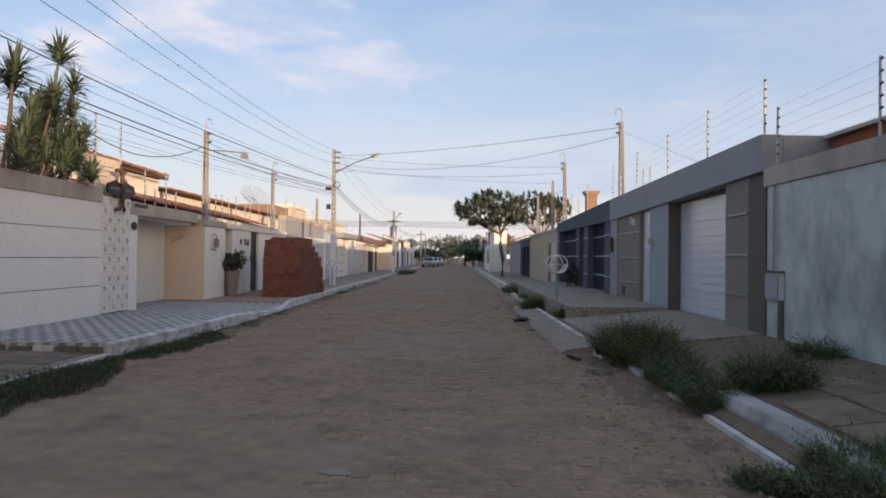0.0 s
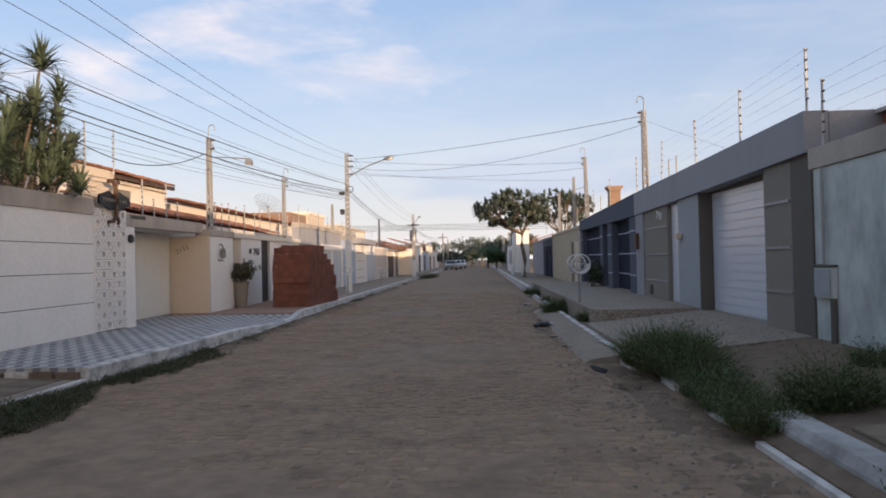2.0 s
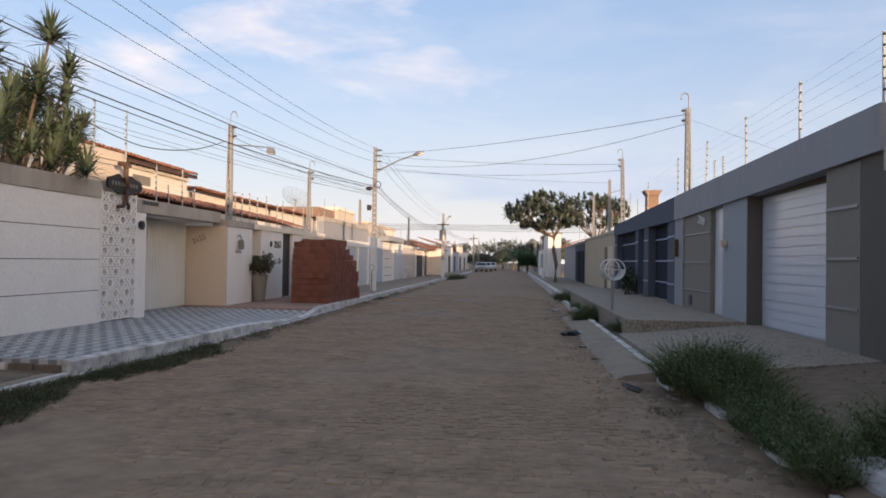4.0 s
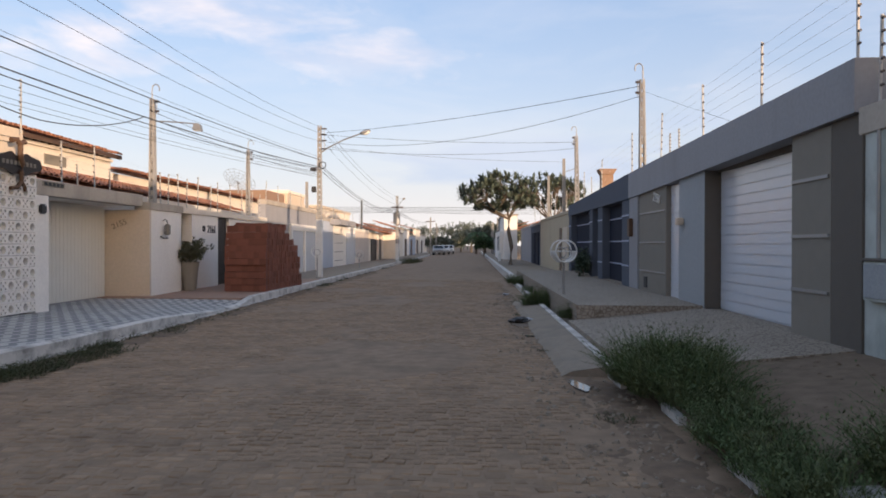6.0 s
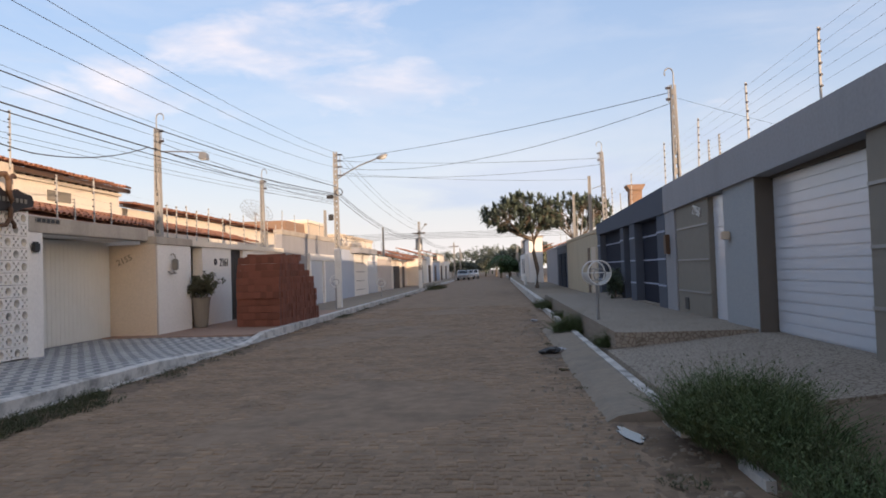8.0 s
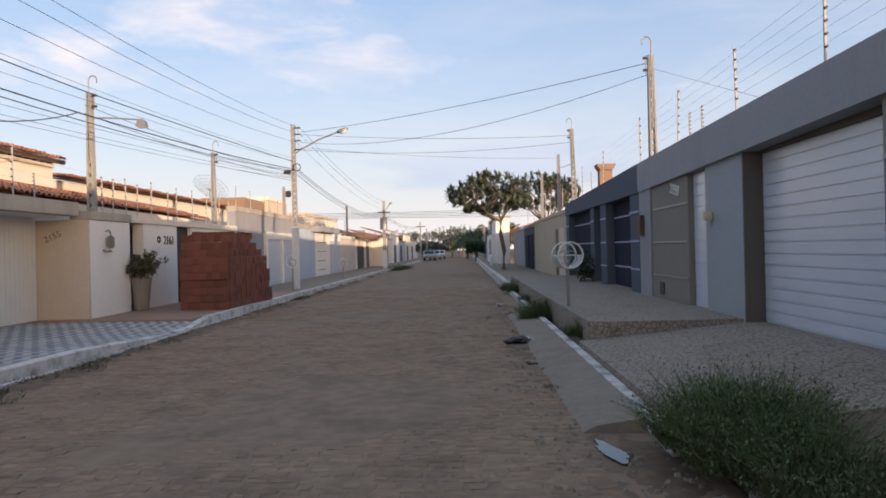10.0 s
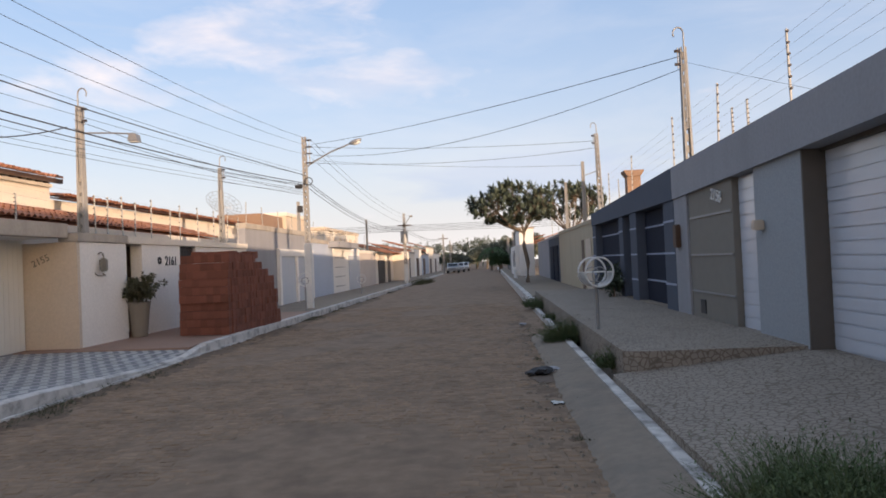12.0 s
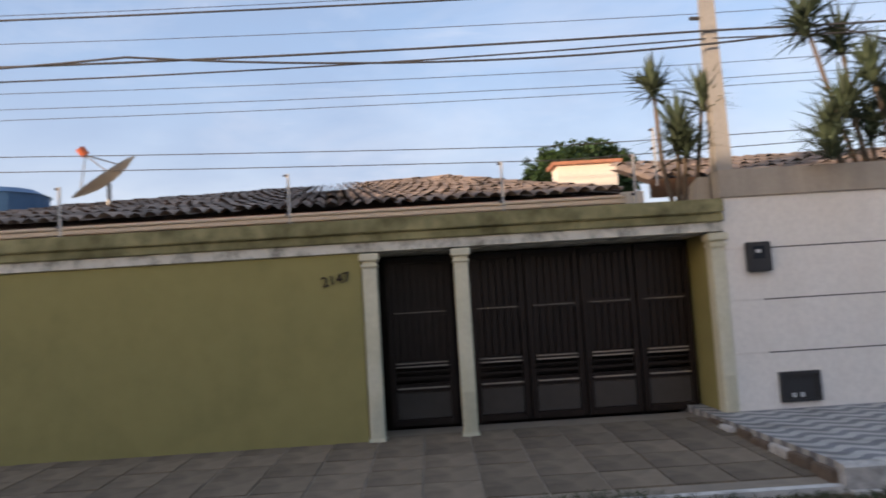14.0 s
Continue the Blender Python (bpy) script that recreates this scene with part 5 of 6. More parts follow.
R1 = concrete_pole(4.93, 21.0, 2.9, 5.66, 0.17, 0.12, "concrete service pole behind the grey fascia", lean=-0.02)
service_gear(R1, 4.91, 21.0, 5.66, -1)
R2 = concrete_pole(5.0, 32.3, 2.9, 6.0, 0.18, 0.13, "pale concrete service pole beside the blue house", lean=-0.06)
service_gear(R2, 4.94, 32.3, 6.0, -1)
part("spur", tube([(5.0, 32.3, 4.7), (4.4, 32.2, 4.5)], 0.015), "metal_grey", R2)
concrete_pole(4.95, 36.2, 2.9, 5.55, 0.16, 0.12, "thin grey service pole", holes=False)
concrete_pole(4.95, 42.7, 2.8, 5.4, 0.16, 0.12, "thin grey service pole near the tree", holes=False)


def fence_post(height, insulators, group):
    """Electric fence rod with a row of insulators, at the origin."""
    ob = thing("fence_post", (0, 0, 0), "pale electric fence post with dark insulators", "fence post", group)
    part("rod", box(-0.013, 0.013, -0.013, 0.013, -0.1, height, 0.003), "post_paint", ob)
    for k in range(insulators):
        z = height * (0.22 + 0.74 * k / max(1, insulators - 1))
        b = tube([(0, -0.013, z), (0, -0.05, z)], 0.016, 8)
        part("insulator", b, "insulator", ob)
    return ob


west = fence_post(0.95, 6, "electric fence on the west walls")
west.matrix_basis = pose(-8.06, 15.38, 3.75)
spots = [(-8.06, 16.55, 3.78, 1.0), (-8.06, 17.9, 2.83, 0.95), (-8.06, 19.2, 2.83, 1.05), (-8.06, 18.5, 2.83, 0.5), (-8.06, 19.88, 2.83, 0.55), (-8.0, 22.5, 2.64, 0.95), (-8.0, 23.0, 2.64, 0.95), (-8.0, 23.7, 2.62, 1.05), (-8.0, 24.3, 2.62, 0.95), (-8.0, 25.15, 2.62, 1.1), (-8.0, 26.25, 2.62, 0.9), (-8.0, 26.9, 2.62, 1.08), (-8.0, 28.2, 2.62, 1.12), (-8.0, 29.4, 2.62, 1.1), (-8.0, 30.6, 2.62, 1.1), (-8.0, 31.6, 2.62, 1.0), (-8.0, 32.5, 3.4, 0.85), (-8.0, 34.4, 3.4, 0.8), (-8.0, 36.5, 3.4, 0.75), (-8.0, 38.6, 3.4, 0.7), (-8.0, 42.5, 3.1, 0.95), (-8.0, 47.0, 2.75, 1.2), (-8.0, 50.5, 2.75, 1.2), (-8.0, 54.0, 2.75, 1.2), (-8.0, 57.0, 2.7, 1.2)]
for x, y, z, s in spots:
    c = copy_thing(west, pose(x, y, z, random.uniform(-2, 2), random.uniform(-2, 2)) @ Matrix.Diagonal((1, 1, s, 1)))
low = fence_post(0.62, 3, "low fence rods over the green cornice")
low.matrix_basis = pose(-8.05, 3.02, 2.69)
for y, z in ((5.74, 2.69), (8.3, 2.69), (9.9, 2.69), (0.4, 2.69), (-2.2, 2.69)):
    copy_thing(low, pose(-8.05, y, z, 0, 1.5, 0))
for y in (10.2, 13.9):
    copy_thing(low, pose(-8.12, y, 3.02))
east = fence_post(0.92, 6, "electric fence on the east walls")
east.matrix_basis = pose(4.82, 11.02, 3.5)
for y, z, s in ((13.58, 3.49, 1.05), (16.12, 3.45, 1.07), (18.95, 3.42, 1.12), (21.75, 3.36, 1.2), (26.0, 3.27, 1.1), (29.6, 3.2, 1.15), (10.64, 2.97, 1.0), (8.05, 2.97, 1.04), (18.25, 3.41, 0.52), (17.6, 3.42, 0.5), (27.9, 3.24, 0.7), (34.4, 3.0, 1.05), (36.6, 3.0, 1.1), (38.6, 3.0, 1.1), (40.4, 3.0, 1.3), (43.0, 3.0, 1.3), (46.1, 2.9, 1.4), (49.9, 2.9, 1.5), (5.3, 2.97, 1.0)):
    copy_thing(east, pose(4.84, y, z, random.uniform(-1.5, 1.5), random.uniform(-1.5, 1.5)) @ Matrix.Diagonal((1, 1, s, 1)))


# ---- cables ----
def cable(points, sag, radius, name="power_cable", label="black overhead cable between poles", mat="cable"):
    pts = []
    for a, b in zip(points, points[1:]):
        a, b = Vector(a), Vector(b)
        s = sag * ((b - a).length / 20.0) ** 2
        n = 14
        for k in range(n + (b == Vector(points[-1]))):
            t = k / n
            p = a.lerp(b, t)
            p.z -= 4 * s * t * (1 - t)
            pts.append(p)
    bm = tube(pts, radius, 5)
    return part(name, bm, mat, None, label, "cable", "overhead cables")


for k, (dx, z) in enumerate(((0.30, 6.45), (0.30, 6.2), (0.15, 5.9))):
    cable([(-5.6 + dx - 0.1 * k, -8.0, z + 0.1), (P2X + dx, P2Y - 0.1, z)], 0.24, 0.005)
    cable([(P2X + dx, P2Y, z), (-5.4 + dx, 60, z - 1.2)], 0.25, 0.006)
# thick bundle over the service poles
cable([(-8.0, -14, 5.9), (-8.0, 11, 5.35), (-7.75, 21.6, 5.36), (P2X, P2Y, 5.15)], 0.12, 0.013)
cable([(-7.9, -14, 5.6), (-8.0, 11, 4.78), (P2X, P2Y, 4.85)], 0.20, 0.015)
cable([(-7.9, -14, 5.5), (-8.05, 11, 4.7), (P2X, P2Y, 4.80)], 0.26, 0.011)
for z0, z1, z2 in ((6.2, 5.55, 5.3), (6.0, 5.1, 5.2), (5.4, 4.45, 4.75), (5.2, 4.25, 4.6), (5.0, 4.15, 4.5)):
    cable([(-8.3, -14, z0), (-8.25, 11, z1), (P2X - 0.1, P2Y, z2)], 0.16, 0.0045)
cable([(-8.3, -10, 4.45), (-8.2, 9, 3.5), (-8.2, 16.5, 3.6)], 0.1, 0.006)
cable([(-8.3, -10, 4.25), (-8.2, 9, 3.32), (-8.2, 16.5, 3.5)], 0.1, 0.006)
cable([(-7.5, -6, 5.3), (-7.7, 4.0, 4.72), (-7.95, 12.4, 4.7)], 1.2, 0.014, label="slack black cable drooping in loops")
cable([(-7.95, 12.4, 4.75), (-7.9, 16.9, 4.0), (-7.8, 21.2, 4.85)], 3.5, 0.012, label="slack black cable drooping in loops")
for z in (4.9, 5.0, 4.75):
    cable([(P2X, P2Y, z), (-5.4, 60, z - 0.6)], 0.35, 0.012)
    cable([(-5.4, 60, z - 0.6), (-4.95, 98, z - 0.2)], 0.15, 0.012)
# service drops across the street
cable([(P2X + 0.3, P2Y, 6.3), (4.87, 21.0, 5.5)], 0.25, 0.008, "service_drop", "thin service cable across the street")
cable([(P2X + 0.3, P2Y, 5.9), (4.87, 21.0, 5.25)], 0.9, 0.007, "service_drop", "thin service cable across the street")
cable([(P2X + 0.3, P2Y, 6.2), (4.94, 32.3, 5.75)], 0.5, 0.007, "service_drop", "thin service cable across the street")
cable([(P2X + 0.3, P2Y, 5.6), (4.94, 32.3, 5.5)], 0.9, 0.007, "service_drop", "thin service cable across the street")
cable([(P2X + 0.3, P2Y, 5.7), (4.95, 36.2, 5.4)], 0.5, 0.006, "service_drop", "thin service cable across the street")
cable([(4.87, 21.0, 5.4), (7.5, 17, 3.3)], 0.3, 0.003, "service_drop", "thin service cable across the street")
for k in range(5):
    cable([(-13, 60 + k * 0.2, 4.6 - 0.12 * k), (-5.4, 60, 4.55 - 0.1 * k), (9, 60 + k * 0.3, 4.7 - 0.15 * k)], 0.15, 0.013)
for k in range(2):
    cable([(-7.9, 21.6, 5.1 - 0.2 * k), (P2X, P2Y, 4.7 - 0.2 * k)], 0.4, 0.007)
    cable([(-7.9, 30.0, 4.9 - 0.2 * k), (P2X, P2Y, 4.6 - 0.2 * k)], 0.2, 0.007)
# electric fence wires
for k in range(5):
    z = 0.26 + 0.16 * k
    cable([(4.826, -14, 2.97 + z), (4.826, 10.64, 2.97 + z)], 0.0, 0.0016, "fence_wire", "thin electric fence wire", "thin_wire")
    cable([(4.815, 11.02, 3.5 + z), (4.826, 21.75, 3.36 + z * 1.05), (4.826, 29.6, 3.2 + z * 1.1)], 0.0, 0.0016, "fence_wire", "thin electric fence wire", "thin_wire")
    cable([(-8.12, 17.9, 2.83 + z), (-8.06, 22.5, 2.64 + z), (-8.06, 31.6, 2.62 + z)], 0.0, 0.0016, "fence_wire", "thin electric fence wire", "thin_wire")


# ---- litter baskets ----
def litter_basket(x, y, z0, zc, label):
    """Bowl-shaped basket of flat bars and sheet on a post."""
    ob = thing("litter_basket", (x, y, z0), label, "litter basket", "street litter baskets")
    part("post", tube([(x, y, z0), (x, y, zc - 0.20)], 0.03, 10), "metal_grey", ob)
    q = Euler((radians(90), 0, radians(12))).to_quaternion()
    d = q @ Vector((0, 0, 1))
    c = Vector((x, y, zc))
    for s in (-0.17, 0.17):
        part("hoop", ring(c + d * s, q, 0.235, 0.016, n=28), "metal_white", ob)
        part("hoop", ring(c + d * s * 1.02 + Vector((0, 0, -0.04)), q, 0.12, 0.010, n=20), "metal_grey", ob)
        part("bar", tube([c + d * s + q @ Vector((-0.235, 0, 0)), c + d * s + q @ Vector((0.235, 0, 0))], 0.009, 6), "metal_white", ob)
    bowl = bmesh.new()
    n = 16
    g = []
    for k in range(n + 1):
        a = math.pi + math.pi * k / n
        g.append([bowl.verts.new(c + d * s + q @ Vector((rad * math.cos(a), rad * math.sin(a), 0))) for s, rad in ((-0.17, 0.232), (0.17, 0.232))])
    for a, b in zip(g, g[1:]):
        bowl.faces.new((a[0], a[1], b[1], b[0]))
    bmesh.ops.solidify(bowl, geom=bowl.faces, thickness=0.006)
    part("bowl", bowl, "metal_white", ob)
    return ob


litter_basket(2.66, 18.55, 0.46, 1.40, "pale round metal litter basket on a post")
litter_basket(-5.62, 31.6, 0.15, 1.25, "pale round metal litter basket on a post")
litter_basket(-5.9, 44.0, 0.15, 0.95, "small pale metal litter basket on a post")


# ---- plants ----
def rosette(c, n, length, width, r, verts, faces, up=0.55, spread=1.0):
    for k in range(n):
        a = 2 * math.pi * r.random()
        e = r.uniform(-0.5, 1.45)
        d = Vector((math.cos(a) * math.cos(e), math.sin(a) * math.cos(e), math.sin(e)))
        d = (d * spread + Vector((0, 0, up * 0.4))).normalized()
        s = d.cross(Vector((0, 0, 1)))
        s = (s.normalized() if s.length > 0.01 else Vector((1, 0, 0)))
        ln, w = length * r.uniform(0.65, 1.1), width * r.uniform(0.8, 1.2)
        p1 = c + d * ln * 0.5
        p2 = c + d * ln - Vector((0, 0, 0.16 * ln * (1.2 - e) * 0.5))
        b = len(verts)
        verts += [c + s * w * 0.3, c - s * w * 0.3, p1 - s * w / 2, p1 + s * w / 2, p2]
        faces += [(b, b + 1, b + 2, b + 3), (b + 3, b + 2, b + 4)]


def dracaena(heads, base, label, seed):
    """Bare branching canes, each ending in a tuft of sword leaves."""
    r = random.Random(seed)
    bx, by, bz = base
    ob = thing("dracaena", base, label, "shrub")
    verts, faces = [], []
    for x, y, z, s in heads:
        foot = (bx + r.uniform(-0.12, 0.12), by + (y - by) * 0.45 + r.uniform(-0.1, 0.1), bz)
        mid = (bx + (x - bx) * 0.5, by + (y - by) * 0.75, (bz + z) / 2 - 0.1)
        part("cane", tube([foot, mid, (x, y, z)], 0.038, 7, taper=0.6), "bark", ob)
        for k in range(3):
            rosette(Vector((x, y, z - 0.11 * k * s)), int(32 * s + 10), 0.60 * s * (1 - 0.05 * k), 0.044, r, verts, faces, spread=0.85)
    raw_part("crown", verts, faces, "dracaena", ob, "tufts of stiff pointed leaves")
    return ob


EYEP = Vector((0.488, 7.42, 1.57))


def behind(y, z, x):
    """A place seen over the wall top, carried back to depth x."""
    f = (x - EYEP.x) / (-8.0 - EYEP.x)
    return (x, EYEP.y + (y - EYEP.y) * f, EYEP.z + (z - EYEP.z) * f)


rd = random.Random(8)
big = [(14.0, 5.55, 1.0), (12.14, 4.85, 1.0), (12.56, 4.6, 0.9), (13.55, 4.6, 1.0), (14.59, 5.05, 0.85), (14.48, 4.55, 0.8)]
g1h = [(*behind(y, z, -8.0 + rd.uniform(-0.3, 0.25)), s) for y, z, s in big]
for y, z in ((12.32, 3.55), (12.91, 4.2), (14.84, 3.95), (13.1, 3.75), (13.7, 4.1), (14.2, 4.15), (14.3, 3.6), (13.6, 3.5), (12.8, 3.5), (15.0, 3.6), (13.35, 4.3), (14.0, 3.8), (14.6, 3.5), (12.55, 3.8), (13.9, 4.45), (12.3, 3.3), (13.3, 3.3), (14.0, 3.35), (14.9, 3.3), (14.5, 3.95), (13.5, 3.9), (15.2, 4.15)):
    g1h.append((*behind(y, z, -8.1 + rd.uniform(-0.4, 0.4)), rd.uniform(0.8, 1.0) if y < 15.1 else 0.6))
dracaena(g1h[0::2], (-8.6, 13.6, 2.7), "clump of tall spiky dracaena behind the white wall", 3)
dracaena(g1h[1::2], (-8.75, 14.4, 2.7), "clump of tall spiky dracaena behind the white wall", 4)
dracaena([(*behind(y, z, -8.2), s) for y, z, s in ((10.21, 4.15, 0.8), (10.46, 3.55, 1.0), (10.55, 3.4, 0.8), (10.80, 3.95, 0.8))], (-8.7, 10.75, 2.5), "smaller spiky dracaena beside the pole", 6)
part("planting_bed", box(-9.29, -8.23, 10.9, 15.33, 0.0, 2.72), "earth", wh, "raised bed behind the wall")


def frond_tree(name, base, fork, crown, n, label, leaf_len, leaf_w, seed, mat="leaf", per=13):
    """Tapered trunk, forking limbs and leaf rosettes at the twig ends."""
    r = random.Random(seed)
    ob = thing(name, base, label, "tree")
    base, fork = Vector(base), Vector(fork)
    part("trunk", tube([base, base.lerp(fork, 0.4) + Vector((0.10, 0, 0)), base.lerp(fork, 0.75) - Vector((0.05, 0, 0)), fork], 0.14, 10, taper=0.7), "bark", ob)
    (cx, cy, cz), (rx, ry, rz) = crown
    verts, faces = [], []
    limbs = []
    for k in range(9):
        a = 2 * math.pi * k / 9 + r.uniform(-0.2, 0.2)
        e = Vector((cx + rx * 0.62 * math.cos(a), cy + ry * 0.62 * math.sin(a), cz + rz * r.uniform(-0.35, 0.5)))
        limbs.append(e)
        m = fork.lerp(e, 0.5) + Vector((0, 0, -0.12 * rz))
        part("limb", tube([fork, m, e], 0.06, 7, taper=0.4), "bark", ob)
    twigs = bmesh.new()
    for k in range(n):
        while True:
            v = Vector((r.uniform(-1, 1), r.uniform(-1, 1), r.uniform(-0.8, 1)))
            if 0.30 < v.length < 1.0:
                break
        if noise.noise(v * 2.3 + Vector((seed, 0, 0))) < -0.18:
            continue
        p = Vector((cx + rx * v.x, cy + ry * v.y, cz + rz * v.z * (1 - 0.25 * abs(v.x))))
        near = min(limbs, key=lambda q: (q - p).length)
        tube([near, near.lerp(p, 0.6) + Vector((0, 0, -0.05)), p], 0.022, 5, twigs, 0.5)
        rosette(p, per, leaf_len, leaf_w, r, verts, faces, up=0.3)
    part("twig", twigs, "bark", ob, kind="stuff")
    raw_part("crown", verts, faces, mat, ob, "open crown of long drooping leaves")
    return ob


frond_tree("frangipani_tree", (3.05, 46.7, 0.3), (2.95, 46.7, 3.1), ((2.25, 46.8, 4.6), (2.6, 2.3, 1.4)), 330, "street tree with open crown of long leaves", 0.46, 0.13, 21, "leaf_tree", per=16)
frond_tree("garden_tree", (6.0, 50.0, 0.2), (6.0, 50.0, 3.0), ((5.7, 50.5, 4.95), (2.8, 2.4, 1.35)), 420, "dense dark garden tree behind the walls", 0.36, 0.12, 33, "leaf_tree", per=14)


def clipped_bush(x, y, z0, zb, zt, rad, label):
    ob = thing("clipped_tree", (x, y, z0), label, "tree")
    part("trunk", tube([(x, y, z0), (x, y, zb + 0.1)], 0.07), "bark", ob)
    r = random.Random(4)
    leaf_cloud([(x + r.uniform(-rad, rad), y + r.uniform(-rad, rad), r.uniform(zb, zt)) for _ in range(260)], 14, 0.22, 0.11, "leaf", "crown", ob)


clipped_bush(1.95, 78.0, 0.3, 1.2, 2.2, 0.95, "small street tree clipped flat")
for k, (x, y) in enumerate(((2.75, 56.0), (2.75, 57.5), (3.4, 54.0))):
    bo = thing("bollard", (x, y, 0.3), "white painted concrete bollard", "bollard", "white bollards")
    part("post", tube([(x, y, 0.3), (x, y, 0.85), (x, y, 0.9)], 0.09, 10, taper=0.85), "metal_white", bo)


def far_tree(x, y, z0, h, rad, seed, label, mat="leaf"):
    r = random.Random(seed)
    ob = thing("far_tree", (x, y, z0), label, "tree", "trees at the street's end")
    part("trunk", tube([(x, y, z0), (x + 0.1, y, z0 + h * 0.5), (x, y, z0 + h * 0.8)], 0.2, 8, taper=0.5), "bark", ob)
    pts = []
    for k in range(7):
        c = Vector((x + r.uniform(-rad, rad) * 0.7, y + r.uniform(-rad, rad) * 0.7, z0 + h * r.uniform(0.55, 0.9)))
        for q in range(45):
            pts.append(c + Vector((r.gauss(0, rad * 0.25), r.gauss(0, rad * 0.25), r.gauss(0, h * 0.09))))
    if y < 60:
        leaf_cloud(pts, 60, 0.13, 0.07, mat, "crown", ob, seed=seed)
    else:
        # far crowns take the leaf colour paled for haze
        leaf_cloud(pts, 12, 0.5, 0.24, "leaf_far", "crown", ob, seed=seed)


def far_palm(x, y, z, label):
    ob = thing("palm_tree", (x, y, 0.2), label, "palm tree")
    part("trunk", tube([(x, y, 0.2), (x + 0.2, y, z)], 0.18, 8, taper=0.7), "bark", ob)
    r = random.Random(7)
    verts, faces = [], []
    for k in range(17):
        a, lift = 2 * math.pi * k / 17, r.uniform(0.1, 1.0)
        prev = Vector((x + 0.2, y, z))
        for s in range(7):
            t = (s + 1) / 7
            p = Vector((x + 0.2 + 2.3 * t * math.cos(a), y + 2.3 * t * math.sin(a), z + lift * 1.6 * t - 2.4 * t * t))
            side = Vector((-math.sin(a), math.cos(a), 0)) * 0.45 * (1.1 - t)
            b = len(verts)
            verts += [prev, p, p + side - Vector((0, 0, 0.3)), p - side - Vector((0, 0, 0.3))]
            faces += [(b, b + 1, b + 2), (b, b + 3, b + 1)]
            prev = p
    raw_part("crown", verts, faces, "leaf", ob)


far_palm(1.2, 100.0, 3.2, "feathery palm tree far up the street")
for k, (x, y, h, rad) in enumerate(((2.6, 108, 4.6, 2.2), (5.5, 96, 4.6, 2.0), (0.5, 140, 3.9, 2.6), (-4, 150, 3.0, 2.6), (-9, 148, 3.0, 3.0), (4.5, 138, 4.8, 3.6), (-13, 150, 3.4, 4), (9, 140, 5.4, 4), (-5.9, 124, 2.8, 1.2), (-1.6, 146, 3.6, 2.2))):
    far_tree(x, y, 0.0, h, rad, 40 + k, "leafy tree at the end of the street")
rt = thing("roof_tree", (-17.5, 11.45, 0.0), "round dense dark tree behind the roofs", "tree")
part("trunk", tube([(-17.5, 11.45, 0), (-17.4, 11.45, 4.4)], 0.18, 8, taper=0.6), "bark", rt)
rr2 = random.Random(9)
cloud_pts = []
while len(cloud_pts) < 520:
    v = Vector((rr2.uniform(-1, 1), rr2.uniform(-1, 1), rr2.uniform(-1, 1)))
    if v.length < 1.0 + 0.15 * noise.noise(v * 3):
        cloud_pts.append((-17.5 + 1.2 * v.x, 11.45 + 1.5 * v.y, 4.65 + 0.95 * v.z))
leaf_cloud(cloud_pts, 26, 0.17, 0.09, "leaf", "crown", rt, seed=61)
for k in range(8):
    far_tree(-40 + k * 12, 175 + (k % 3) * 12, 0.0, 6.5, 6.5, 70 + k, "haze-tinted tree on the horizon")


def weeds(name, spots, mat, label, seed, height, kind="stuff", leafy=0.0):
    """Tufts of bent blades, one sheet of plants that nobody could count."""
    r = random.Random(seed)
    verts, faces = [], []
    for x, y, z, rad, n, h in spots:
        for k in range(n):
            a, d = 2 * math.pi * r.random(), rad * math.sqrt(r.random())
            bx, by = x + d * math.cos(a), y + d * math.sin(a)
            hh = height * h * r.uniform(0.45, 1.1) * (1.15 - 0.5 * d / rad)
            out = Vector((math.cos(a) * d / rad * 0.5 + r.gauss(0, 0.34), math.sin(a) * d / rad * 0.5 + r.gauss(0, 0.34), 1)).normalized()
            s = out.cross(Vector((r.gauss(0, 1), r.gauss(0, 1), 0.1))).normalized()
            w = r.uniform(0.0018, 0.004)
            p0 = Vector((bx, by, z - 0.02))
            p1 = p0 + out * hh * 0.6
            p2 = p0 + out * hh + Vector((out.x, out.y, -0.25)) * hh * 0.35
            b = len(verts)
            verts += [p0 - s * w, p0 + s * w, p1 + s * w * 0.8, p1 - s * w * 0.8, p2]
            faces += [(b, b + 1, b + 2, b + 3), (b + 3, b + 2, b + 4)]
            if r.random() < leafy:
                for q in range(20):
                    c = p0.lerp(p1, r.uniform(0.15, 1.0)) + Vector((r.gauss(0, 0.022), r.gauss(0, 0.022), r.gauss(0, 0.018))) if q < 14 else p1.lerp(p2, r.random())
                    dd = Vector((r.gauss(0, 1), r.gauss(0, 1), r.gauss(0.2, 0.5))).normalized()
                    ss = dd.cross(Vector((0.1, 0.2, 1))).normalized() * r.uniform(0.003, 0.007)
                    ln = r.uniform(0.02, 0.05)
                    b = len(verts)
                    verts += [c, c + dd * ln * 0.5 + ss, c + dd * ln, c + dd * ln * 0.5 - ss]
                    faces.append((b, b + 1, b + 2, b + 3))
    return raw_part(name, verts, faces, mat, None, label, "weeds", "", kind)


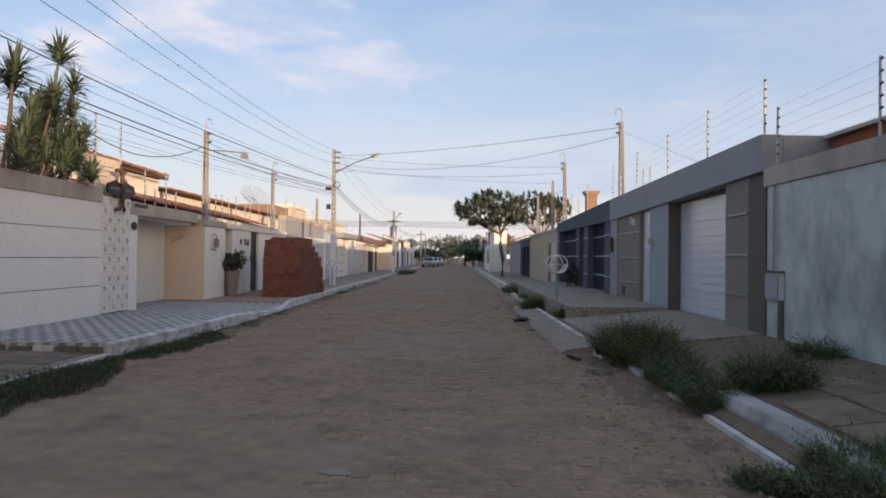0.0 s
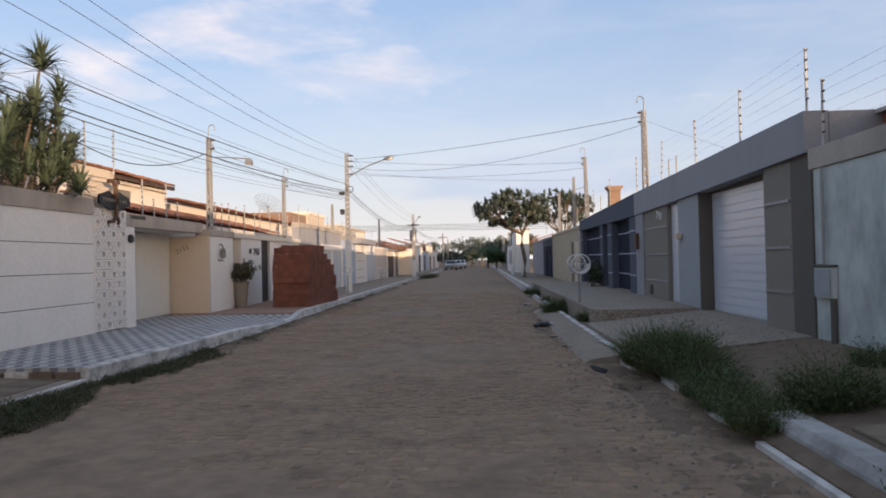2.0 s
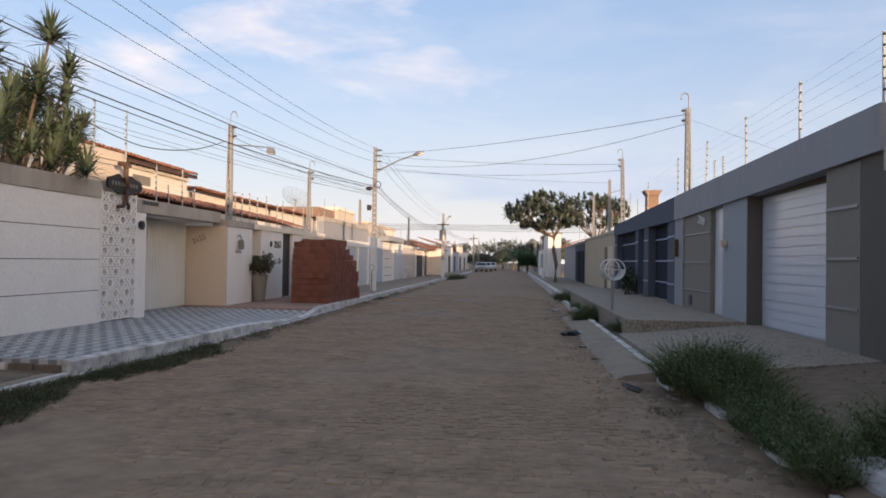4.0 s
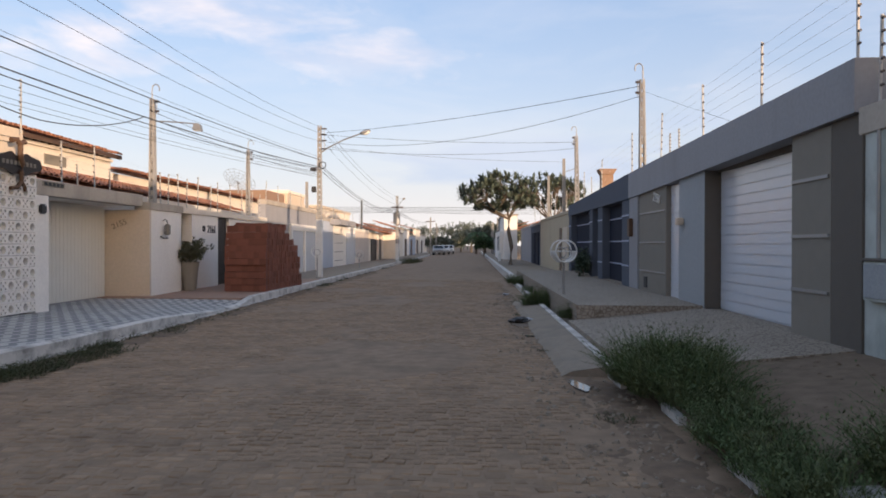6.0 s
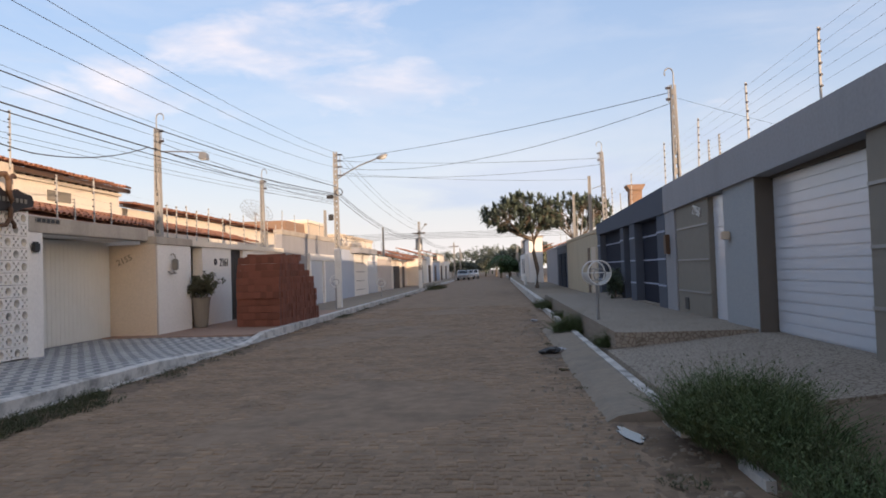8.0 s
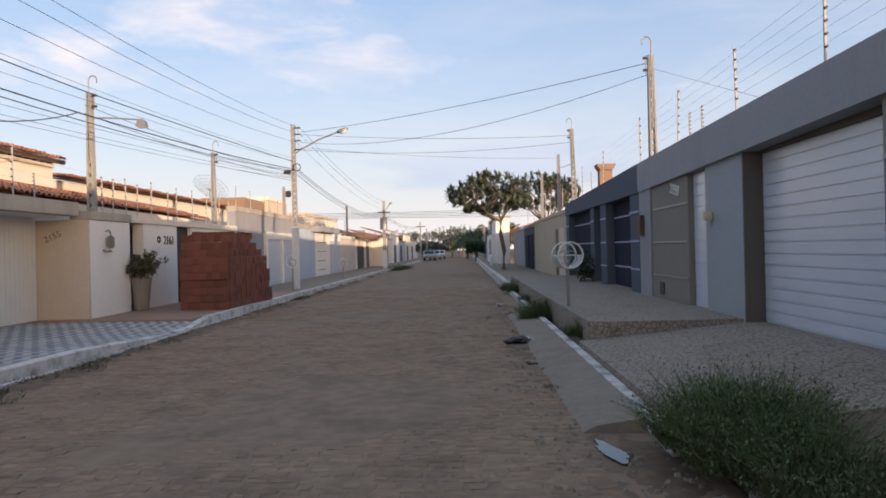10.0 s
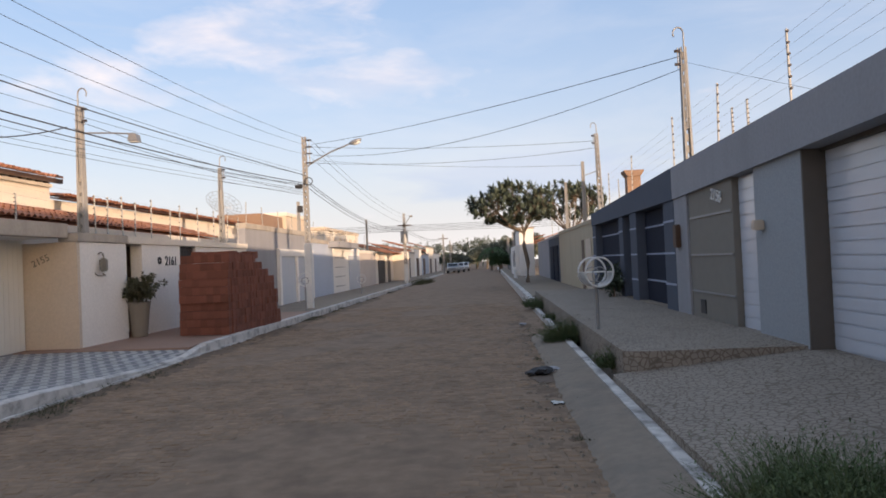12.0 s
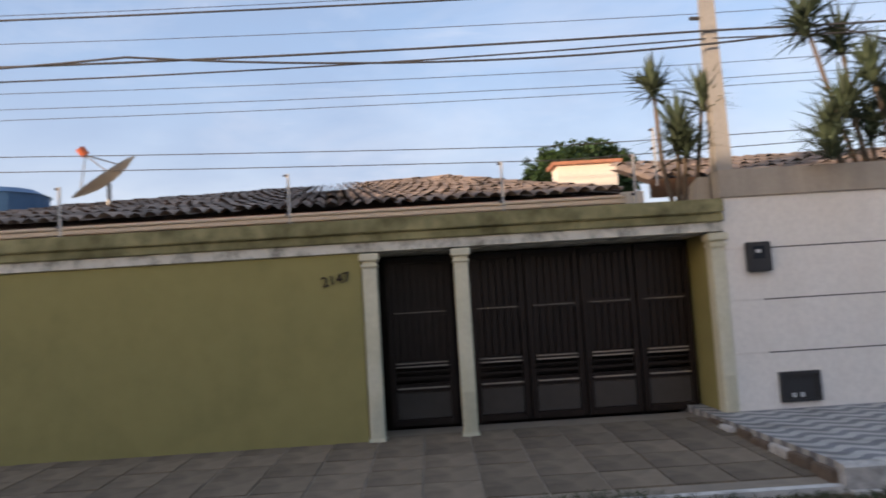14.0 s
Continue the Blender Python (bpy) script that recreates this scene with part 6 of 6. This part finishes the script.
rv = random.Random(12)
bushes = []
for x, y, z, rad, n, h in ((2.52, 10.8, 0.1, 0.34, 700, 1.0), (2.64, 10.3, 0.1, 0.40, 800, 1.08), (2.75, 9.75, 0.1, 0.36, 600, 0.95), (2.9, 10.75, 0.22, 0.32, 450, 0.8), (2.8, 9.1, 0.12, 0.30, 360, 0.55), (2.68, 8.5, 0.1, 0.33, 460, 0.55), (2.66, 7.8, 0.1, 0.32, 460, 0.55), (2.62, 7.2, 0.08, 0.27, 420, 0.62), (3.3, 7.35, 0.22, 0.33, 720, 0.85), (3.62, 7.6, 0.26, 0.2, 200, 0.6), (4.5, 8.7, 0.36, 0.30, 330, 0.55), (2.75, 4.9, 0.1, 0.26, 330, 0.5), (2.72, 4.2, 0.1, 0.3, 420, 0.6), (2.72, 11.35, 0.22, 0.20, 200, 0.6), (3.1, 10.9, 0.24, 0.28, 260, 0.6), (2.22, 4.85, 0.0, 0.24, 260, 0.32), (2.5, 4.5, 0.02, 0.2, 240, 0.45), (3.05, 4.6, 0.22, 0.22, 200, 0.4)):
    bushes.append((x, y, z, rad, n, h))
weeds("weed_bush", bushes, "grass", "overgrown dark green weeds along the broken kerb", 1, 0.74, leafy=0.8)
weeds("weed_bush", [(2.35, 20.5, 0.0, 0.36, 900, 1.1), (2.45, 20.9, 0.0, 0.3, 500, 1.0), (2.45, 29.0, 0.1, 0.28, 300, 0.9), (2.3, 30.0, 0.1, 0.3, 250, 0.7), (2.55, 16.6, 0.18, 0.2, 240, 0.55), (2.42, 25.0, 0.1, 0.15, 120, 0.5)], "grass", "round green weed bush by the kerb", 2, 0.62, leafy=0.8)
strip = []
for k in range(95):
    y = -4 + k * 0.25
    edge = kerb_line(y) - (0.12 if y < 10.5 else -0.03)
    thick = max(0.12, noise.noise(Vector((y * 0.55, 3.1, 0))) + 0.75)
    if y > 13.5 and rv.random() < 0.35:
        continue
    strip.append((edge + (0.46 if y < 10 else 0.36 if y < 13.5 else 0.22) + rv.uniform(-0.12, 0.16) * thick, y, -0.01, (0.50 if y < 10 else 0.40 if y < 13.5 else 0.2) * thick + 0.05, int((520 if y < 10 else 400 if y < 12 else 240 if y < 14 else 50) * thick), (0.8 if y < 10 else 0.6 if y < 13 else 0.45) + 0.5 * thick))
weeds("gutter_weeds", strip, "dry_grass", "dark low weeds growing in the gutter", 3, 0.15, leafy=0.25)
weeds("gutter_weeds", [(1.75 + rv.uniform(-0.2, 0.3), rv.uniform(4, 24), 0.0, rv.uniform(0.08, 0.2), 70, rv.uniform(0.3, 0.7)) for _ in range(12)], "dry_grass", "small dark weeds between stones", 4, 0.16, leafy=0.2)
weeds("gutter_weeds", [(-4.9 + rv.uniform(-0.1, 0.2), rv.uniform(20, 60), 0.0, rv.uniform(0.1, 0.25), 60, rv.uniform(0.4, 0.9)) for _ in range(18)], "dry_grass", "small dark weeds along the far kerb", 5, 0.2, leafy=0.2)
weeds("far_scrub", [(-4.6 + rv.uniform(-0.4, 0.4), 62 + rv.uniform(-3, 3), 0.0, 0.7, 420, 1.6) for _ in range(5)], "dry_grass", "brown scrub heap near the far pole", 6, 0.4)

# ---- litter and water in the gutter ----
def blotch(name, x, y, z, rx, ry, mat, label, seed, thick=0.006, turn=0.0):
    r = random.Random(seed)
    pts = []
    for k in range(48):
        a = 2 * math.pi * k / 48
        q = 0.8 + 0.45 * noise.noise(Vector((1.3 * math.cos(a), 1.3 * math.sin(a), seed * 3.7))) + 0.22 * noise.noise(Vector((5 * math.cos(a), 5 * math.sin(a), seed * 1.9)))
        px, py = rx * q * math.cos(a), ry * q * math.sin(a)
        pts.append((x + px * math.cos(turn) - py * math.sin(turn), y + px * math.sin(turn) + py * math.cos(turn)))
    return part(name, prism(pts, z - 0.03, z + thick), mat, None, label, name, "", "structure" if mat == "water" else "")


blotch("puddle", 1.86, 11.0, 0.0, 0.10, 0.38, "water", "small bright puddle in the gutter", 1, 0.004, 0.25)
blotch("puddle", 1.66, 15.2, 0.0, 0.09, 0.13, "water", "small bright puddle in the gutter", 2, 0.004)
blotch("road_patch", -0.86, 5.02, -0.004, 0.13, 0.10, "pave", "pale worn stone let into the cobbles", 7, 0.004)
blotch("wet_patch", 1.62, 16.9, 0.0, 0.20, 0.55, "mud", "dark wet patch of gutter mud", 3, 0.004)


def silt(x_at, half, y0, y1, label, seed, step=0.05, base=0.6):
    """A low bank of silt that rises out of the stones in some places and sinks between them in others."""
    nx, ny = int(2.6 * half / step), int((y1 - y0) / step)
    verts, faces = [], []
    for j in range(ny + 1):
        y = y0 + (y1 - y0) * j / ny
        for i in range(nx + 1):
            u = 2.0 * i / nx - 1
            x = x_at(y) + u * 1.3 * half
            lift = 0.8 * noise.noise(Vector((x * 1.3, y * 0.7, seed))) + 0.75 * noise.noise(Vector((x * 4.1, y * 3.1, seed + 3))) + 0.4 * noise.noise(Vector((x * 13, y * 11, seed + 7)))
            high = base - 1.7 * u * u * abs(u) + 0.75 * lift - 0.15
            verts.append((x, y, -0.03 + 0.034 * max(-0.4, min(1.0, high)) + 0.003 * lift))
    for j in range(ny):
        for i in range(nx):
            a = j * (nx + 1) + i
            faces.append((a, a + 1, a + nx + 2, a + nx + 1))
    return raw_part("gutter_silt", verts, faces, "silt", None, label, "silt", "", "stuff", smooth=True)


silt(lambda y: 1.62 + 0.02 * max(0.0, 11.0 - y), 0.42, 2.0, 30.0, "dark damp silt washed along the gutter", 1.0, 0.04, 0.42)
silt(lambda y: 2.12, 0.34, -3.0, 11.6, "dark earth heaped against the broken kerb", 4.0, 0.04, 0.62)
silt(lambda y: kerb_line(y) + 0.30 if y < 21 else -4.74, 0.40, -4.0, 42.0, "dark silt lying along the kerb", 9.0, 0.06, 0.85)
for k, (x, y, s) in enumerate(((1.62, 17.15, 0.17), (1.80, 17.3, 0.11), (1.45, 17.05, 0.09), (1.70, 24.5, 0.1))):
    lt = bmesh.new()
    bmesh.ops.create_icosphere(lt, subdivisions=2, radius=s)
    rr = random.Random(k)
    for v in lt.verts:
        v.co *= rr.uniform(0.6, 1.1)
        v.co.z *= 0.4
    bmesh.ops.translate(lt, verts=lt.verts, vec=(x, y, 0.02 + s * 0.25))
    part("crumpled_litter", lt, "litter" if k % 2 else "dark", None, "crumpled plastic litter lying in the gutter", "litter", "gutter litter")


def rubble(name, spots, seed, mat, label):
    """Small broken stones and clods strewn on the ground."""
    r = random.Random(seed)
    verts, faces = [], []
    for x, y, z in spots:
        a = 0.006 + 0.03 * r.random() ** 3
        turn = r.uniform(0, 6.28)
        b = len(verts)
        for k in range(5):
            t = turn + 6.283 * k / 5
            q = a * r.uniform(0.7, 1.3)
            verts.append((x + q * 1.3 * math.cos(t), y + q * math.sin(t), z - 0.01))
        for k in range(5):
            t = turn + 6.283 * k / 5
            q = a * r.uniform(0.4, 0.8)
            verts.append((x + q * math.cos(t), y + q * math.sin(t), z + a * r.uniform(0.4, 0.9)))
        for k in range(5):
            j = (k + 1) % 5
            faces.append((b + k, b + j, b + 5 + j, b + 5 + k))
        faces.append(tuple(range(b + 5, b + 10)))
    return raw_part(name, verts, faces, mat, None, label, "rubble", "", "stuff")


rs = random.Random(31)
rubble("gutter_rubble", [(rs.gauss(1.75, 0.3), rs.uniform(0.5, 24), -0.008) for _ in range(1500)] + [(rs.uniform(1.9, 2.44), rs.uniform(-2, 11), -0.004) for _ in range(500)], 32, "pave", "small broken stones strewn along the gutter")
rubble("gutter_rubble", [(kerb_line(y) + abs(rs.gauss(0.12, 0.22)), y, -0.006) for y in (rs.uniform(2, 26) for _ in range(800))], 33, "mud", "dark clods and stones below the kerb")
rubble("verge_rubble", [(x, rs.uniform(7.2, 10.8), 0.13 + (x - 2.66) * 0.14) for x in (rs.uniform(2.75, 4.5) for _ in range(350))], 34, "earth", "clods of earth on the bare verge")


# ---- roof-top things ----
def dish(x, y, z, rad, direction, label, name="satellite_dish"):
    ob = thing(name, (x, y, z - 0.9), label, "satellite dish")
    q = Vector(direction).to_track_quat("Z", "Y")
    bm = bmesh.new()
    rows = []
    for k in range(7):
        t = k / 6
        rows.append([bm.verts.new(Vector((x, y, z)) + q @ Vector((rad * t * math.cos(a * math.pi / 12), rad * t * math.sin(a * math.pi / 12), 0.22 * rad * t * t))) for a in range(24)] if k else [bm.verts.new((x, y, z))])
    for s in range(24):
        bm.faces.new((rows[0][0], rows[1][s - 1], rows[1][s]))
    for a, b in zip(rows[1:], rows[2:]):
        for s in range(24):
            bm.faces.new((a[s - 1], b[s - 1], b[s], a[s]))
    bmesh.ops.solidify(bm, geom=bm.faces, thickness=0.02)
    part("reflector", bm, "dish", ob, smooth=True)
    tip = Vector((x, y, z)) + q @ Vector((0, 0, rad * 0.95))
    for a in range(3):
        part("strut", tube([Vector((x, y, z)) + q @ Vector((rad * 0.8 * math.cos(a * 2.094), rad * 0.8 * math.sin(a * 2.094), 0.23 * rad)), tip], 0.012, 5), "metal_grey", ob)
    part("feed", tube([tip, tip + q @ Vector((0, 0, 0.14))], 0.07, 10), "orange_plastic", ob)
    part("mast", tube([(x, y, z - 0.95), (x, y, z)], 0.035), "metal_grey", ob)
    return ob


dish(-11.0, 2.28, 3.92, 0.58, (0.30, -0.52, 0.80), "weathered satellite dish tilted to the sky above the roof")
def mesh_dish(x, y, z, rad, direction, label):
    """Open mesh dish: ribs and rings of thin wire on a mast."""
    ob = thing("mesh_dish", (x, y, z - 0.95), label, "satellite dish")
    q = Vector(direction).to_track_quat("Z", "Y")
    at = lambda t, a: Vector((x, y, z)) + q @ Vector((rad * t * math.cos(a), rad * t * math.sin(a), 0.24 * rad * t * t))
    for k in range(16):
        a = 2 * math.pi * k / 16
        part("rib", tube([at(t / 4, a) for t in range(5)], 0.009, 5), "metal_grey", ob)
    for t in (0.4, 0.6, 0.8, 1.0):
        part("ring", tube([at(t, 2 * math.pi * k / 24) for k in range(25)], 0.008, 5), "metal_grey", ob)
    part("mast", tube([(x, y, z - 0.95), (x, y, z)], 0.035), "metal_grey", ob)


mesh_dish(-11.45, 39.2, 4.72, 0.85, (0.6, -0.5, 0.75), "large open mesh satellite dish above far roofs")
tk = thing("water_tank", (-11.4, 0.55, 2.9), "round blue plastic water tank on the roof", "water tank")
part("tank", tube([(-11.4, 0.35, 2.9), (-11.4, 0.35, 3.85)], 0.62, 20, taper=1.12), "tank", tk)
part("lid", tube([(-11.4, 0.35, 3.85), (-11.4, 0.35, 3.96)], 0.72, 20, taper=0.7), "tank", tk)
rc = thing("roof_chimney", (-15, 11.0, 2.9), "low cream masonry block on the roof", "chimney")
part("block", box(-15.6, -15.0, 10.31, 11.66, 2.7, 4.55, 0.02), "cream_light", rc)
part("slab", box(-15.7, -14.9, 10.2, 11.76, 4.553, 4.63, 0.01), "roof_red", rc)


# ---- parked cars far up the street ----
def car(x, y, paint, label, van=False):
    ob = thing("parked_car", (x, y, 0.0), label, "car", "parked cars")
    prof = [(-2.0, 0.35), (-2.05, 0.75), (-1.3, 0.92), (-0.75, 1.38), (0.75, 1.42), (1.45, 0.98), (2.0, 0.88), (2.05, 0.4)]
    bm = prism([(y + a, b) for a, b in prof], x - 0.82, x + 0.82, "x")
    bmesh.ops.bevel(bm, geom=bm.edges, offset=0.06, segments=2, affect="EDGES")
    part("body", bm, paint, ob, smooth=False)
    part("windscreen", prism([(y - 1.24, 0.95), (y - 0.78, 1.34), (y - 0.81, 1.36), (y - 1.29, 0.96)], x - 0.66, x + 0.66, "x"), "glass", ob)
    for s in (-1, 1):
        part("side_window", prism([(y - 1.05, 0.95), (y - 0.68, 1.32), (y + 0.70, 1.35), (y + 1.15, 0.98)], x + s * 0.80 - 0.025, x + s * 0.80 + 0.035 * s, "x"), "glass", ob)
        for dy in (-1.25, 1.3):
            wlh = part("wheel", tube([(x + s * 0.66, y + dy, 0.31), (x + s * 0.84, y + dy, 0.31)], 0.31, 16), "rubber", ob)
            part("rim", tube([(x + s * 0.845, y + dy, 0.31), (x + s * 0.86, y + dy, 0.31)], 0.19, 12), "metal_grey", wlh)
        part("headlight", box(x + s * 0.6 - 0.15, x + s * 0.6 + 0.15, y - 2.08, y - 2.02, 0.62, 0.74, 0.02), "lamp_glass", ob)
    return ob


car(-4.2, 106.0, "car_silver", "silver car parked against the far kerb")
car(-3.7, 113.0, "car_paint", "white car parked against the far kerb")
car(-3.2, 120.0, "car_paint", "white car parked against the far kerb")

# ---- cobbles ----
def stones():
    """Irregular rows of worn stones; the stretch walked most closely is single pieces, the rest one field."""
    r = random.Random(77)
    verts, faces = [], []
    shared = []
    for k in range(8):
        bm = bmesh.new()
        lev = []
        for inset, z in ((0.0, -0.03), (0.004, 0.0), (0.022, 0.011)):
            lev.append([bm.verts.new(((0.5 * sx) * (1 - inset * 7) * (1 + r.uniform(-0.05, 0.05)), (0.5 * sy) * (1 - inset * 7) * (1 + r.uniform(-0.05, 0.05)), z)) for sx, sy in ((-1, -1), (1, -1), (1, 1), (-1, 1))])
        for a, b in zip(lev, lev[1:]):
            for s in range(4):
                bm.faces.new((a[s - 1], a[s], b[s], b[s - 1]))
        bm.faces.new(lev[-1])
        me = bpy.data.meshes.new("cobble")
        bm.to_mesh(me)
        bm.free()
        me.materials.append(M["cobble"])
        shared.append(me)
    y = -3.0
    singles = 0
    while y < 34:
        dy = r.uniform(0.095, 0.14)
        x = -5.0 + r.uniform(0, 0.1)
        while x < 1.75:
            dx = r.uniform(0.10, 0.21)
            cx, cy = x + dx / 2, y + dy / 2 + r.uniform(-0.028, 0.028) + 0.07 * math.sin(x * 0.9 + y * 0.25) + 0.05 * noise.noise(Vector((x * 1.4, y * 1.1, 9)))
            cover = noise.noise(Vector((cx * 0.45, cy * 0.30, 1.7))) + 0.5 * noise.noise(Vector((cx * 1.7, cy * 1.3, 5.0)))
            z = -0.0185 - 0.018 * max(0.0, cover) + r.uniform(-0.005, 0.005)
            if cover > 0.20:
                x += dx
                continue
            if 8.2 < cy < 10.2 and -1.2 < cx < 1.7 and singles < 300:
                ob = new("cobble", r.choice(shared))
                ob.parent = road
                ob.matrix_basis = pose(cx, cy, z + 0.0, r.uniform(-2, 2), r.uniform(-2, 2), r.uniform(-9, 9)) @ Matrix.Diagonal((dx - 0.012, dy - 0.010, 1, 1))
                singles += 1
            else:
                b = len(verts)
                tilt_x, tilt_y, skew = r.uniform(-0.04, 0.04), r.uniform(-0.04, 0.04), r.uniform(-0.14, 0.14)
                for inset, zz in ((0.0, -0.03), (0.004, 0.0), (0.020, 0.011)):
                    for sx, sy in ((-1, -1), (1, -1), (1, 1), (-1, 1)):
                        px, py = (dx / 2 - 0.006 - inset) * sx, (dy / 2 - 0.005 - inset) * sy
                        verts.append((cx + px + skew * py + r.uniform(-0.011, 0.011), cy + py - skew * px + r.uniform(-0.009, 0.009), z + zz + tilt_x * px + tilt_y * py))
                for lv in (0, 4):
                    for s in range(4):
                        t = (s + 1) % 4
                        faces.append((b + lv + s, b + lv + t, b + lv + 4 + t, b + lv + 4 + s))
                faces.append((b + 8, b + 9, b + 10, b + 11))
            x += dx
        y += dy
    raw_part("cobble_field", verts, faces, "cobble_join", road, "", "", "", "stuff")


stones()
